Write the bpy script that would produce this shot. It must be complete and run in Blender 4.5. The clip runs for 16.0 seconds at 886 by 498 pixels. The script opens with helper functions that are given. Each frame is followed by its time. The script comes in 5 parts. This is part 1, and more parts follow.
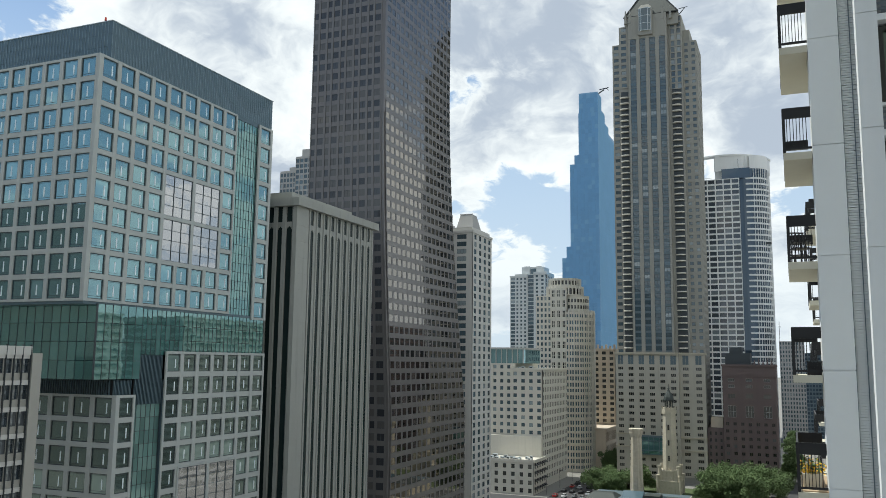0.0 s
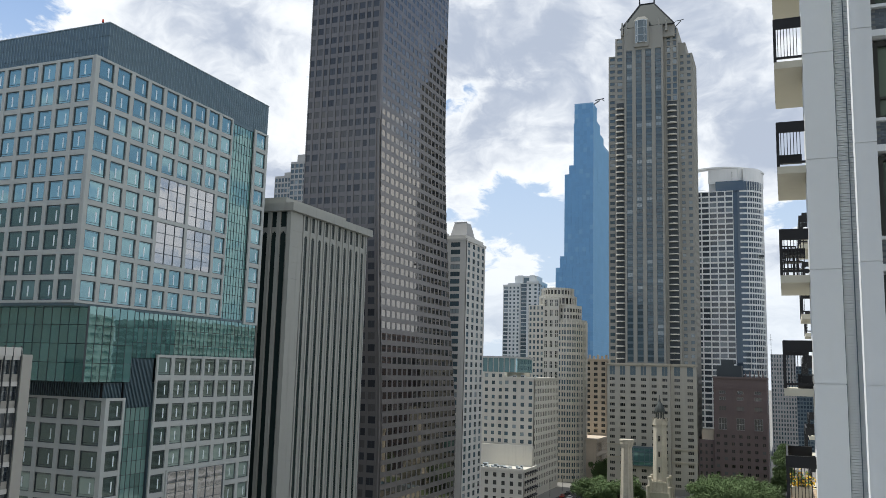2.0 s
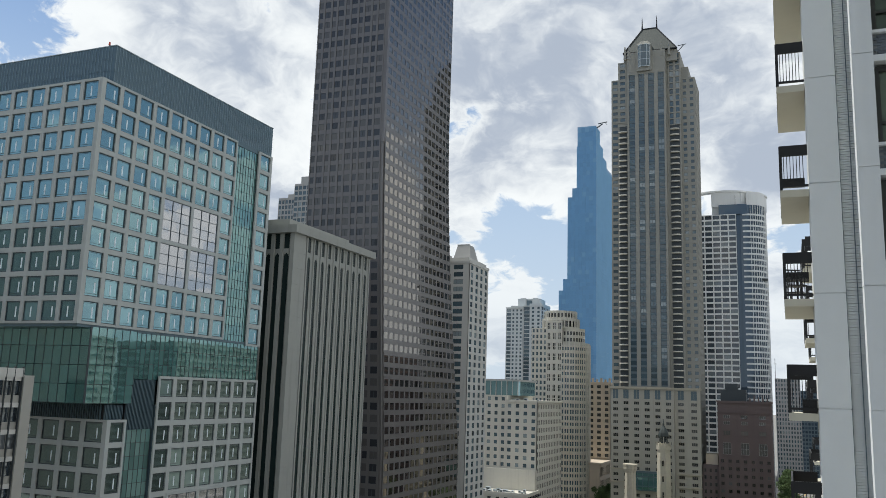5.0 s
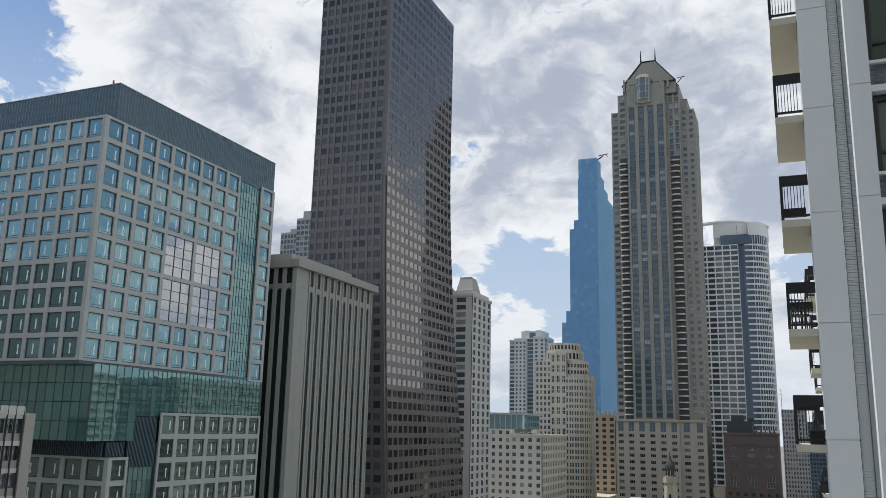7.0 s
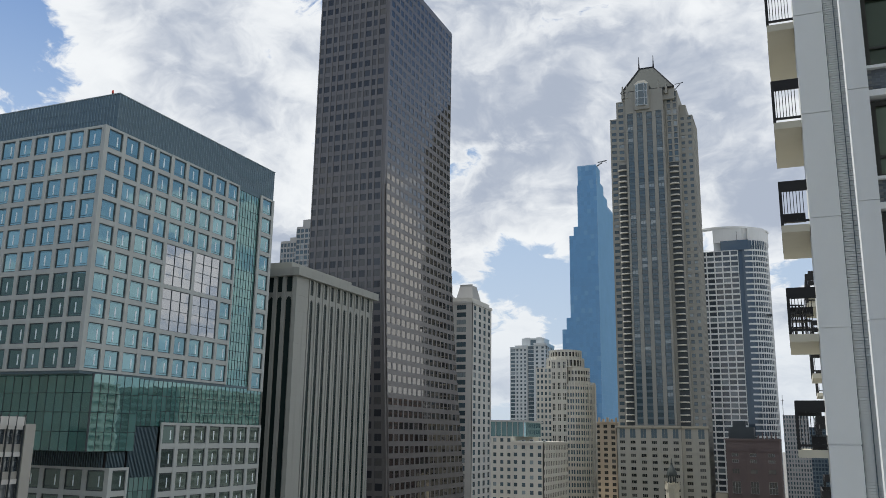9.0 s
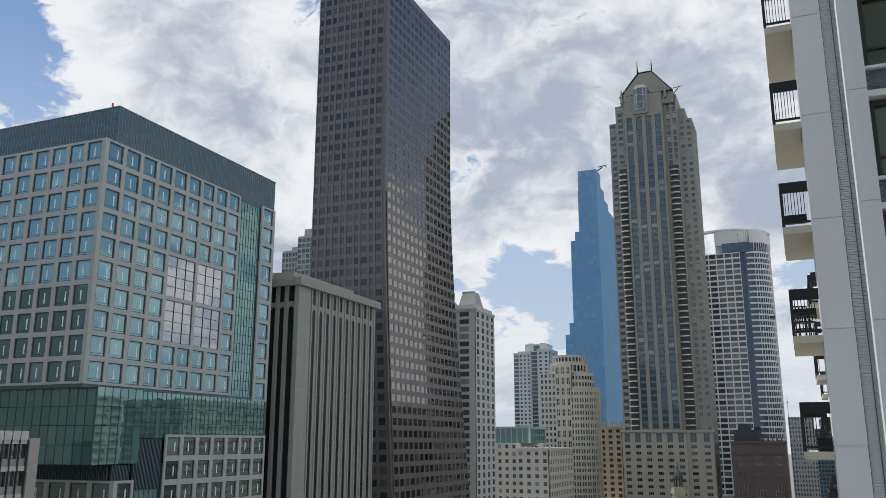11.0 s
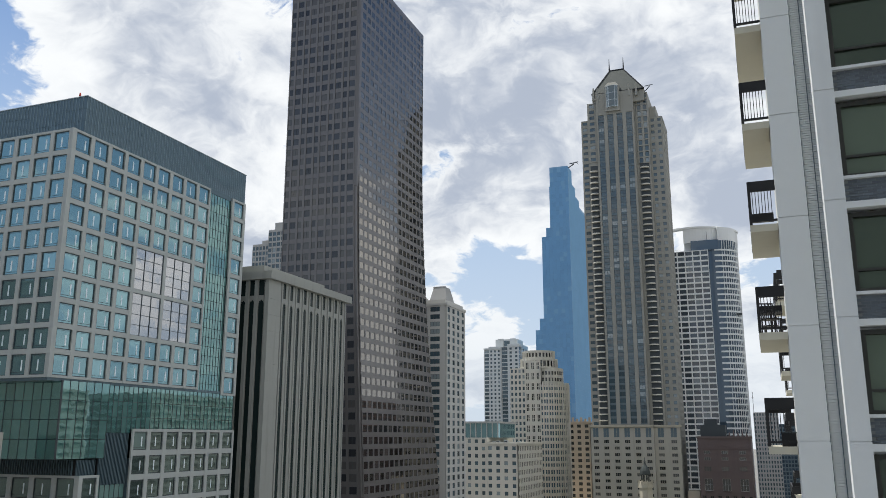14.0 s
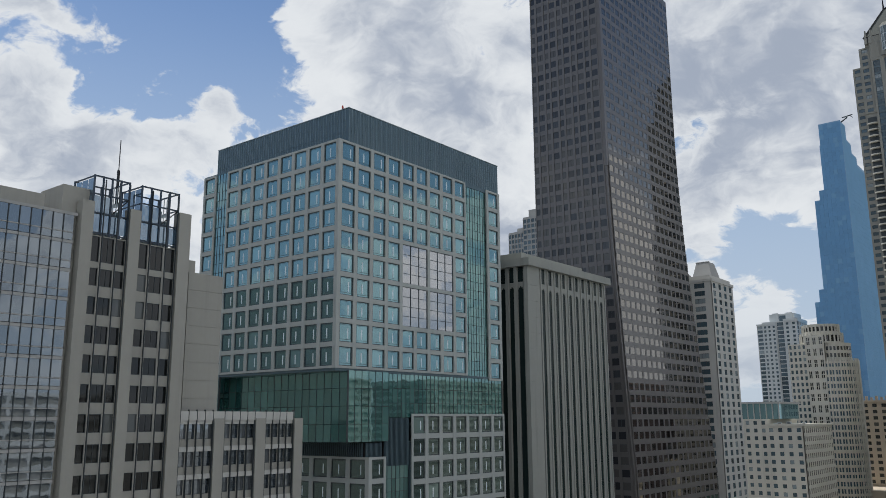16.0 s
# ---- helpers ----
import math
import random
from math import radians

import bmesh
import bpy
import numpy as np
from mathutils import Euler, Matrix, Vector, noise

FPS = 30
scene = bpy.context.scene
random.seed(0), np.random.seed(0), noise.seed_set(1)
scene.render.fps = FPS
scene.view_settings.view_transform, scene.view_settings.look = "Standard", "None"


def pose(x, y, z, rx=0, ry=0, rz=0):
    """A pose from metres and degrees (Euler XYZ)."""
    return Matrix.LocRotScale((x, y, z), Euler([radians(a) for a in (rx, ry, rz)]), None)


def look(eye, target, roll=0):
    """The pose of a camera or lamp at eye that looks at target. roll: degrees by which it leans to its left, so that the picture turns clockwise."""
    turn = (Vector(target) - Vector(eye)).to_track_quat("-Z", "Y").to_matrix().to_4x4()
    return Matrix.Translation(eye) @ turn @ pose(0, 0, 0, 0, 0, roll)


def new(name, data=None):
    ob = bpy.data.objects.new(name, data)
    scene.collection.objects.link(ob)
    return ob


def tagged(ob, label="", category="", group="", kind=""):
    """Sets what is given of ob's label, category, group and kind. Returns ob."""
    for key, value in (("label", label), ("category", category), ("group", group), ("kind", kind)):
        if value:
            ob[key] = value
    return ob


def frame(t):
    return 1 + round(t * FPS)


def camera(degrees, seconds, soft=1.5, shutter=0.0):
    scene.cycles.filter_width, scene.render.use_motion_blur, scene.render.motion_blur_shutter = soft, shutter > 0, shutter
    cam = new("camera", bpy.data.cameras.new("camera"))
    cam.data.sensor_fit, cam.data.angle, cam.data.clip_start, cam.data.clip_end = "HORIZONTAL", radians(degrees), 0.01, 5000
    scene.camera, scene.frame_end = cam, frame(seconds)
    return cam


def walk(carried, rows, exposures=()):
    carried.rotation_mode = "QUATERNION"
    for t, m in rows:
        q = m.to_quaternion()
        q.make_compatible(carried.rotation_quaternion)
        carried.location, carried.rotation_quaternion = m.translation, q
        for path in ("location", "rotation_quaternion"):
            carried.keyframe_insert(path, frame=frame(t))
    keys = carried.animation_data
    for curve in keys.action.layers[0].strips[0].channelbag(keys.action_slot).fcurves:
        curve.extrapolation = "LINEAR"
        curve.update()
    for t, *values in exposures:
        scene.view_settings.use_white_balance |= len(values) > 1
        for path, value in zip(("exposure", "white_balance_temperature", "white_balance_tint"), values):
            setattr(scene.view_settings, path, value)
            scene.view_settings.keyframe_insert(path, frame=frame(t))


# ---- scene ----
cam = camera(56.1, 16.0, 0.55)
EYE = (0.0, 0.0, 58.7)
PATH = [  # seconds, yaw, pitch, roll
    (0.0, 22.69, 7.75, -0.71), (0.5, 22.52, 8.15, -0.72), (1.0, 22.32, 8.55, -0.78), (1.5, 22.14, 8.39, -1.13),
    (2.0, 22.13, 8.29, -1.58), (2.5, 22.14, 8.24, -2.20), (3.0, 22.22, 8.34, -2.61), (3.5, 22.21, 8.68, -2.60),
    (4.0, 22.17, 8.81, -2.46), (6.5, 22.58, 11.82, -1.23), (7.0, 22.56, 12.09, -1.33), (7.5, 22.57, 12.24, -1.44),
    (8.0, 22.55, 12.27, -1.37), (8.5, 22.61, 12.32, -1.15), (9.0, 22.63, 12.61, -0.95), (11.5, 22.94, 13.14, 0.05),
    (12.0, 22.62, 13.16, 0.03), (12.5, 21.60, 13.14, -0.06), (13.0, 20.90, 13.10, -0.16), (13.5, 20.71, 12.95, -0.21),
    (14.0, 20.92, 12.76, -0.11), (14.5, 22.79, 12.81, -0.10), (15.0, 27.62, 12.69, 0.29), (15.5, 32.20, 12.61, -0.12),
    (16.0, 38.86, 11.68, 0.38),
]
LIGHT = [  # seconds, stops, kelvin, tint
    (0.0, 0.10, 6300, 4), (1.0, 0.08, 6260, 5), (1.5, -0.02, 6330, 9), (2.0, 0.11, 6260, 9), (2.5, 0.16, 6200, 6), (3.0, 0.06, 6240, 6), (4.2, 0.02, 6320, 6),
    (6.5, -0.12, 6300, 10), (7.0, -0.12, 6300, 10), (7.5, -0.02, 6300, 9), (8.5, -0.05, 6300, 9), (9.0, -0.11, 6300, 9), (11.5, -0.16, 6320, 10), (12.0, -0.06, 6350, 9), (13.0, 0.02, 6350, 9),
    (14.0, 0.00, 6350, 9), (14.5, -0.12, 6340, 9), (15.0, -0.32, 6300, 9), (16.0, -0.33, 6220, 9)]
walk(cam, [(t, pose(*EYE, 90 + p, r, y)) for t, y, p, r in PATH], LIGHT)

# ---- sky, sun ----
# y runs west along the street grid, -x is south
SUN_EL, SUN_AZ = 62.0, 8.0      # degrees up; degrees from south towards west
sun_dir = Vector((-math.cos(radians(SUN_EL)) * math.cos(radians(SUN_AZ)), math.cos(radians(SUN_EL)) * math.sin(radians(SUN_AZ)), math.sin(radians(SUN_EL))))
sun = new("sun", bpy.data.lights.new("sun", "SUN"))
sun.data.energy, sun.data.angle, sun.data.color = 4.2, radians(0.53), (1.0, 0.95, 0.87)
sun.matrix_world = look(sun_dir * 400, (0, 0, 0))


def direction(az, el):
    a, e = radians(az), radians(el)
    return (-math.sin(a) * math.cos(e), math.cos(a) * math.cos(e), math.sin(e))


class Nodes:
    """A small builder of node trees."""

    def __init__(self, tree):
        self.tree = tree
        tree.nodes.clear()

    def add(self, kind):
        return self.tree.nodes.new(kind)

    def put(self, socket, value):
        if isinstance(value, bpy.types.NodeSocket):
            self.tree.links.new(value, socket)
        elif value is not None:
            if socket.type == "RGBA" and len(value) == 3:
                value = (*value, 1)
            socket.default_value = value

    def math(self, op, a, b=None, c=None, clamp=False):
        n = self.add("ShaderNodeMath")
        n.operation, n.use_clamp = op, clamp
        for s, v in zip(n.inputs, (a, b, c)):
            self.put(s, v)
        return n.outputs[0]

    def vec(self, op, a, b=None, c=None):
        n = self.add("ShaderNodeVectorMath")
        n.operation = op
        for s, v in zip(n.inputs, (a, b)):
            self.put(s, v)
        if op == "SCALE" and c is not None:
            self.put(n.inputs["Scale"], c)
        return n.outputs["Value"] if op in ("DOT_PRODUCT", "LENGTH", "DISTANCE") else n.outputs["Vector"]

    def noise(self, vector, scale, detail=4, rough=0.55, distortion=0.0, color=False):
        n = self.add("ShaderNodeTexNoise")
        self.put(n.inputs["Vector"], vector)
        for k, v in (("Scale", scale), ("Detail", detail), ("Roughness", rough), ("Distortion", distortion)):
            n.inputs[k].default_value = v
        return n.outputs["Color" if color else "Fac"]

    def mix(self, fac, a, b, blend="MIX"):
        n = self.add("ShaderNodeMix")
        n.data_type, n.blend_type = "RGBA", blend
        self.put(n.inputs["Factor"], fac)
        self.put(n.inputs[6], a)
        self.put(n.inputs[7], b)
        return n.outputs[2]

    def smooth(self, value, lo, hi, a=0.0, b=1.0):
        n = self.add("ShaderNodeMapRange")
        n.interpolation_type = "SMOOTHSTEP"
        for s, v in zip(n.inputs, (value, lo, hi, a, b)):
            self.put(s, v)
        return n.outputs[0]


world = bpy.data.worlds.new("summer_sky")
scene.world = world
world.use_nodes = True
W = Nodes(world.node_tree)
sky = W.add("ShaderNodeTexSky")
sky.sky_type, sky.sun_disc, sky.sun_elevation, sky.sun_rotation = "NISHITA", False, radians(SUN_EL), radians(270 + SUN_AZ)
sky.air_density, sky.dust_density, sky.ozone_density = 1.0, 0.4, 2.0
way = W.add("ShaderNodeTexCoord").outputs["Generated"]
up = W.add("ShaderNodeSeparateXYZ")
W.put(up.inputs[0], way)
flat = W.math("DIVIDE", 1.0, W.math("ADD", W.math("MAXIMUM", up.outputs[2], 0.0), 0.85))
layer = W.vec("SCALE", way, c=flat)
layer = W.vec("MULTIPLY", layer, (1.5, 1.5, 2.0))
warp = W.vec("SCALE", W.vec("SUBTRACT", W.noise(layer, 5.0, 2, color=True), (0.5, 0.5, 0.5)), c=0.12)
layer = W.vec("ADD", layer, warp)
layer = W.vec("ADD", layer, W.vec("SCALE", W.vec("SUBTRACT", W.noise(layer, 16.0, 4, color=True), (0.5, 0.5, 0.5)), c=0.045))
big = W.noise(layer, 3.0, 2, 0.5)
def billow(vector, scale):
    v = W.add("ShaderNodeTexVoronoi")
    v.feature, v.normalize = "F1", True
    W.put(v.inputs["Vector"], vector)
    for k, x in (("Scale", scale), ("Detail", 3.0), ("Roughness", 0.58), ("Lacunarity", 2.3)):
        v.inputs[k].default_value = x
    return W.math("SUBTRACT", 1.0, v.outputs["Distance"])


rough = W.noise(layer, 6.0, 9, 0.60)
lump = billow(layer, 8.0)
cover = W.math("ADD", W.math("MULTIPLY", W.math("SUBTRACT", rough, 0.5), 1.25), W.math("MULTIPLY", W.math("SUBTRACT", big, 0.5), 0.5))
cover = W.math("ADD", cover, W.math("MULTIPLY", W.math("SUBTRACT", lump, 0.62), 0.55))


def gather(value, spots):
    """Adds soft heaps (+) and gaps (-): azimuth, elevation, radius in degrees, weight."""
    for az, el, rad, weight in spots:
        near = W.vec("DISTANCE", way, direction(az, el))
        value = W.math("ADD", value, W.math("MULTIPLY", W.smooth(near, radians(rad) * 1.35, radians(rad) * 0.1), weight))
    return value


cover = gather(cover, (
    (64, 29, 10, -0.32), (54, 26, 7, -0.18), (51, 22.3, 3.5, -0.16), (17, 28, 4, 0.12), (20, 17, 3, 0.09), (17, 10.5, 4, -0.11), (10, 12, 4, -0.06),
    (64, 17, 7, 0.22), (45, 22, 7, 0.18), (35, 20, 10, 0.22), (15, 22, 10, 0.22), (15, 14.5, 3, 0.16), (20.5, 13, 2, 0.12), (17, 5.5, 3.4, 0.26), (2, 19, 10, 0.22),
    # unseen sky: gaps and heaps added for window reflections, overhead cloud for fill light
    (130, 24, 34, -0.25), (322, 30, 15, -0.34), (337, 26, 11, -0.48), (335, 5, 9, 0.36), (0, 88, 38, 0.14), (250, 30, 30, 0.12)))
density = W.smooth(cover, W.math("SUBTRACT", 0.03, W.math("MULTIPLY", big, 0.17)), 0.05)
thick = W.smooth(cover, 0.0, 0.26, 0.15, 1.0)
low = W.noise(layer, 5.0, 7, 0.58)
high = W.noise(W.vec("ADD", layer, (-0.012, 0.0, 0.055)), 5.0, 7, 0.58)
body = W.noise(W.vec("ADD", layer, (3.1, 1.7, 0.4)), 3.4, 4, 0.55)
above = billow(W.vec("ADD", layer, (-0.012, 0.0, 0.040)), 8.0)
grey = W.math("ADD", W.math("MULTIPLY", W.math("SUBTRACT", high, low), 2.2), W.math("MULTIPLY", W.math("SUBTRACT", body, 0.5), 2.2))
grey = W.math("ADD", grey, W.math("MULTIPLY", W.math("SUBTRACT", above, lump), 1.5))
# the last spot whitens an unseen cloud that the granite windows mirror
grey = gather(W.math("ADD", grey, 0.50), ((15, 22, 9, 0.25), (2, 22, 8, 0.2), (42, 27, 6, 0.35), (37, 22, 6, 0.2), (15, 14.8, 4, -0.35), (17, 7, 4, -0.45), (47, 23, 4, -0.35), (62, 19.5, 6, -0.2), (336, 8, 11, -0.8)))
grey = W.math("MULTIPLY", W.smooth(grey, -0.1, 1.1), thick)
cloud = W.mix(grey, (11.0, 11.0, 10.9), (5.1, 5.6, 6.6))
cloud = W.vec("SCALE", cloud, c=W.smooth(up.outputs[0], -0.25, 0.7, 1.0, 1.08))   # fuller light away from the sun
pale = W.smooth(up.outputs[2], 0.55, 0.16)
blue = W.vec("MULTIPLY", sky.outputs[0], (0.98, 1.11, 1.24))
blue = W.mix(W.math("MULTIPLY", pale, 0.80), blue, (6.2, 7.4, 9.0))
heaven = W.mix(W.math("MULTIPLY", density, 0.97), blue, cloud)
haze = W.smooth(up.outputs[2], 0.24, 0.0)
heaven = W.mix(W.math("MULTIPLY", haze, 0.6), heaven, (7.6, 8.2, 8.9))
back = W.add("ShaderNodeBackground")
W.put(back.inputs["Color"], heaven)
back.inputs["Strength"].default_value = 0.092
W.put(W.add("ShaderNodeOutputWorld").inputs[0], back.outputs[0])
world.cycles.sampling_method, world.cycles.sample_map_resolution = "MANUAL", 256


# ---- materials ----
def material(name):
    m = bpy.data.materials.new(name)
    m.use_nodes = True
    n = Nodes(m.node_tree)
    b = n.add("ShaderNodeBsdfPrincipled")
    n.put(n.add("ShaderNodeOutputMaterial").inputs[0], b.outputs[0])
    return m, n, b


def chance(n):
    """A random number for each piece, be it an object or an island of a joined mesh."""
    a = n.add("ShaderNodeObjectInfo").outputs["Random"]
    b = n.add("ShaderNodeNewGeometry").outputs["Random Per Island"]
    return n.math("FRACT", n.math("ADD", a, b))


def stone(name, color, rough=0.85, vary=0.12, grain=2.0, streak=0.10, bump=0.15, piece=0.0):
    m, n, b = material(name)
    where = n.add("ShaderNodeTexCoord").outputs["Object"]
    wide = n.noise(where, 0.06, 3)
    small = n.noise(where, grain, 5, 0.6)
    runs = n.noise(n.vec("MULTIPLY", where, (0.8, 0.8, 0.05)), 1.0, 4)
    f = n.math("ADD", 1.0, n.math("MULTIPLY", n.math("SUBTRACT", wide, 0.5), vary * 2))
    f = n.math("ADD", f, n.math("MULTIPLY", n.math("SUBTRACT", small, 0.5), vary))
    f = n.math("SUBTRACT", f, n.math("MULTIPLY", n.smooth(runs, 0.52, 0.75), streak))
    if piece:
        f = n.math("ADD", f, n.math("MULTIPLY", n.math("SUBTRACT", chance(n), 0.5), piece))
    n.put(b.inputs["Base Color"], n.vec("SCALE", color, c=f))
    b.inputs["Roughness"].default_value = rough
    bp = n.add("ShaderNodeBump")
    bp.inputs["Strength"].default_value, bp.inputs["Distance"].default_value = bump, 0.05
    n.put(bp.inputs["Height"], small)
    n.put(b.inputs["Normal"], bp.outputs[0])
    return m


def metal(name, color, rough=0.4, metallic=0.6, vary=0.1):
    m, n, b = material(name)
    where = n.add("ShaderNodeTexCoord").outputs["Object"]
    f = n.math("ADD", 1.0 - vary / 2, n.math("MULTIPLY", n.noise(where, 0.4, 5), vary))
    n.put(b.inputs["Base Color"], n.vec("SCALE", color, c=f))
    b.inputs["Roughness"].default_value, b.inputs["Metallic"].default_value = rough, metallic
    return m


def glazing(name, dark, blind=(0.3, 0.3, 0.28), share=0.2, ior=1.9, rough=0.04, wave=0.02, wave_scale=0.5, tint=None, vary=0.6):
    """Coated window glass: a dark room behind, a blind in some panes, and panes that are never quite flat."""
    m, n, b = material(name)
    r = chance(n)
    drawn = n.math("LESS_THAN", r, share)
    room = n.vec("SCALE", dark, c=n.math("ADD", 1.0 - vary / 2, n.math("MULTIPLY", n.math("FRACT", n.math("MULTIPLY", r, 7.31)), vary)))
    n.put(b.inputs["Base Color"], n.mix(drawn, room, blind))
    b.inputs["Roughness"].default_value, b.inputs["IOR"].default_value = rough, ior
    if tint:
        n.put(b.inputs["Specular Tint"], tint)
    place = n.add("ShaderNodeNewGeometry").outputs["Position"]
    h = n.noise(n.vec("ADD", place, n.vec("SCALE", (13.0, 7.0, 5.0), c=r)), wave_scale, 2)
    bp = n.add("ShaderNodeBump")
    bp.inputs["Strength"].default_value, bp.inputs["Distance"].default_value = 1.0, wave
    n.put(bp.inputs["Height"], h)
    n.put(b.inputs["Normal"], bp.outputs[0])
    return m


M_LURIE_FRAME = stone("pale_precast", (0.380, 0.402, 0.385), 0.7, 0.08, 1.5, 0.05, 0.1)
M_DARK_CLAD = metal("dark_teal_cladding", (0.092, 0.14, 0.165), 0.42, 0.3)
M_CLAD_RIB = metal("pale_cladding_rib", (0.24, 0.31, 0.34), 0.4, 0.4)
M_LURIE_GLASS = glazing("blue_vision_glass", (0.02, 0.05, 0.065), (0.09, 0.16, 0.18), 0.15, 3.5, 0.03, 0.008, 0.4, (0.60, 0.93, 0.98))
# lower windows: darker copy of the vision glass, reflected blocks put into the colour
M_LOW_GLASS = glazing("low_block_toned_glass", (0.026, 0.044, 0.040), (0.16, 0.22, 0.20), 0.22, 2.5, 0.03, 0.006, 0.35, (0.80, 1.0, 0.96))
M_TEAL_GLASS = glazing("teal_curtain_glass", (0.028, 0.095, 0.090), (0.06, 0.15, 0.14), 0.3, 3.0, 0.02, 0.009, 0.3, (0.66, 0.97, 0.93))
# teal glass lightened so its base colour carries the bright street reflection
M_PALE_TEAL = glazing("pale_teal_toned_glass", (0.11, 0.20, 0.185), (0.16, 0.26, 0.24), 0.4, 2.6, 0.03, 0.01, 0.3, (0.7, 1.0, 0.95))
M_CLEAR_GLASS = glazing("silver_sky_lobby_glass", (0.10, 0.105, 0.12), (0.13, 0.135, 0.15), 0.4, 4.2, 0.02, 0.010, 0.3)
M_SASH = metal("dark_window_sash", (0.05, 0.06, 0.065), 0.5, 0.3)
M_TEAL_SASH = metal("teal_grey_sash", (0.055, 0.075, 0.085), 0.5, 0.3)
M_STEEL = metal("blue_grey_steel", (0.045, 0.062, 0.085), 0.45, 0.4)
M_SCREEN_GLASS = glazing("blue_screen_glass", (0.05, 0.10, 0.16), (0.10, 0.14, 0.18), 0.3, 3.2, 0.03, 0.02, 0.4, (0.75, 0.88, 1.0))
M_PALE_SASH = metal("pale_window_sash", (0.45, 0.50, 0.52), 0.5, 0.3)
# solid white standing in for the strip of light in each window
M_BAR = metal("white_light_bar", (0.80, 0.86, 0.88), 0.4, 0.0)
M_CONCRETE = stone("grey_concrete", (0.305, 0.312, 0.285), 0.9, 0.10, 1.2, 0.12, 0.2)
M_DARK_GLASS = glazing("bronze_dark_glass", (0.028, 0.031, 0.029), (0.09, 0.09, 0.08), 0.2, 1.7, 0.06)
M_PIER_GLASS = glazing("deep_bronze_glass", (0.012, 0.014, 0.014), (0.10, 0.11, 0.11), 0.12, 1.5, 0.04, 0.010, 0.4)
M_GRID_GLASS = glazing("slate_blue_grid_glass", (0.040, 0.055, 0.072), (0.16, 0.19, 0.21), 0.25, 1.7, 0.05, 0.010, 0.4)
M_RIB_GLASS = glazing("green_grey_glass", (0.020, 0.032, 0.031), (0.035, 0.048, 0.045), 0.2, 1.25, 0.25)
M_GRANITE = stone("brown_granite", (0.142, 0.134, 0.131), 0.26, 0.10, 1.2, 0.06, 0.05)
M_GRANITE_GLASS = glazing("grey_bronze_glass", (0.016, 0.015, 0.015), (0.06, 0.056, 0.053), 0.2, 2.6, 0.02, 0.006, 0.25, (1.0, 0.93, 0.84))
# east-side copy of the tower's glass, its weaker reflection put into the colour
M_GRANITE_GLASS_E = glazing("bronze_glass_toned_east", (0.052, 0.055, 0.061), (0.098, 0.094, 0.090), 0.42, 1.5, 0.06, 0.01, 0.3)
M_PALE = stone("pale_grey_limestone", (0.49, 0.485, 0.455), 0.9, 0.10, 1.0, 0.10, 0.1)
M_CREAM = stone("cream_limestone", (0.56, 0.535, 0.465), 0.9, 0.10, 1.0, 0.10, 0.1)
M_CREAM_DARK = stone("aged_cream_limestone", (0.42, 0.38, 0.30), 0.9, 0.12, 1.0, 0.12, 0.1)
M_PARK = stone("buff_grey_precast", (0.290, 0.285, 0.252), 0.9, 0.10, 1.0, 0.10, 0.1)
M_PARK_GLASS = glazing("slate_window_glass", (0.058, 0.094, 0.114), (0.24, 0.285, 0.30), 0.14, 1.7, 0.05)
M_SLATE = metal("slate_spandrel", (0.105, 0.145, 0.165), 0.5, 0.2)
M_COPPER = metal("grey_green_roof_metal", (0.042, 0.052, 0.048), 0.6, 0.2)
M_WHITE = stone("white_painted_concrete", (0.74, 0.75, 0.74), 0.8, 0.06, 1.0, 0.06, 0.1)
M_NAVY_GLASS = glazing("navy_curtain_glass", (0.04, 0.062, 0.09), (0.06, 0.085, 0.115), 0.3, 1.7, 0.04, 0.02, 0.3, (0.7, 0.85, 1.0))
M_BLUE_GLASS = glazing("bright_blue_glass", (0.16, 0.325, 0.53), (0.20, 0.37, 0.56), 0.08, 1.3, 0.06, 0.01, 0.2, (0.6, 0.85, 1.0), 0.10)
M_BRICK = stone("dark_red_brick", (0.135, 0.103, 0.098), 0.95, 0.16, 1.5, 0.12, 0.2)
# matte, paler copy of the blue glass; the flank's reflection is in its colour
M_BLUE_FLANK = stone("blue_flank_toned_glass", (0.21, 0.39, 0.58), 1.0, 0.10, 0.2, 0.0, 0.0)
M_BLUE_FLANK.node_tree.nodes["Principled BSDF"].inputs["Specular IOR Level"].default_value = 0.05
M_BLUE_FRAME = metal("blue_tower_mullions", (0.20, 0.36, 0.55), 0.5, 0.0)
M_PARK_BASE = stone("buff_base_stone", (0.41, 0.385, 0.325), 0.9, 0.10, 1.0, 0.10, 0.1)
M_ORANGE = stone("peach_stone", (0.54, 0.46, 0.36), 0.9, 0.10, 1.0, 0.10, 0.1)
# grey lightened for the far towers in place of distance haze
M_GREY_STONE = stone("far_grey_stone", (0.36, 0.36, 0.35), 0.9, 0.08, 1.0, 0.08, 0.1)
M_LIME = stone("weathered_joliet_limestone", (0.46, 0.42, 0.33), 0.95, 0.42, 1.1, 0.30, 0.6)
M_FINS = stone("tan_pier_stone", (0.325, 0.318, 0.285), 0.85, 0.10, 1.2, 0.08, 0.1)
M_WING_GLASS = glazing("mirror_wing_glass", (0.03, 0.04, 0.05), (0.10, 0.11, 0.12), 0.3, 2.9, 0.02, 0.008, 0.3, (0.86, 0.94, 1.0))
M_BALCONY = stone("balcony_concrete", (0.55, 0.52, 0.42), 0.9, 0.10, 1.5, 0.10, 0.15)
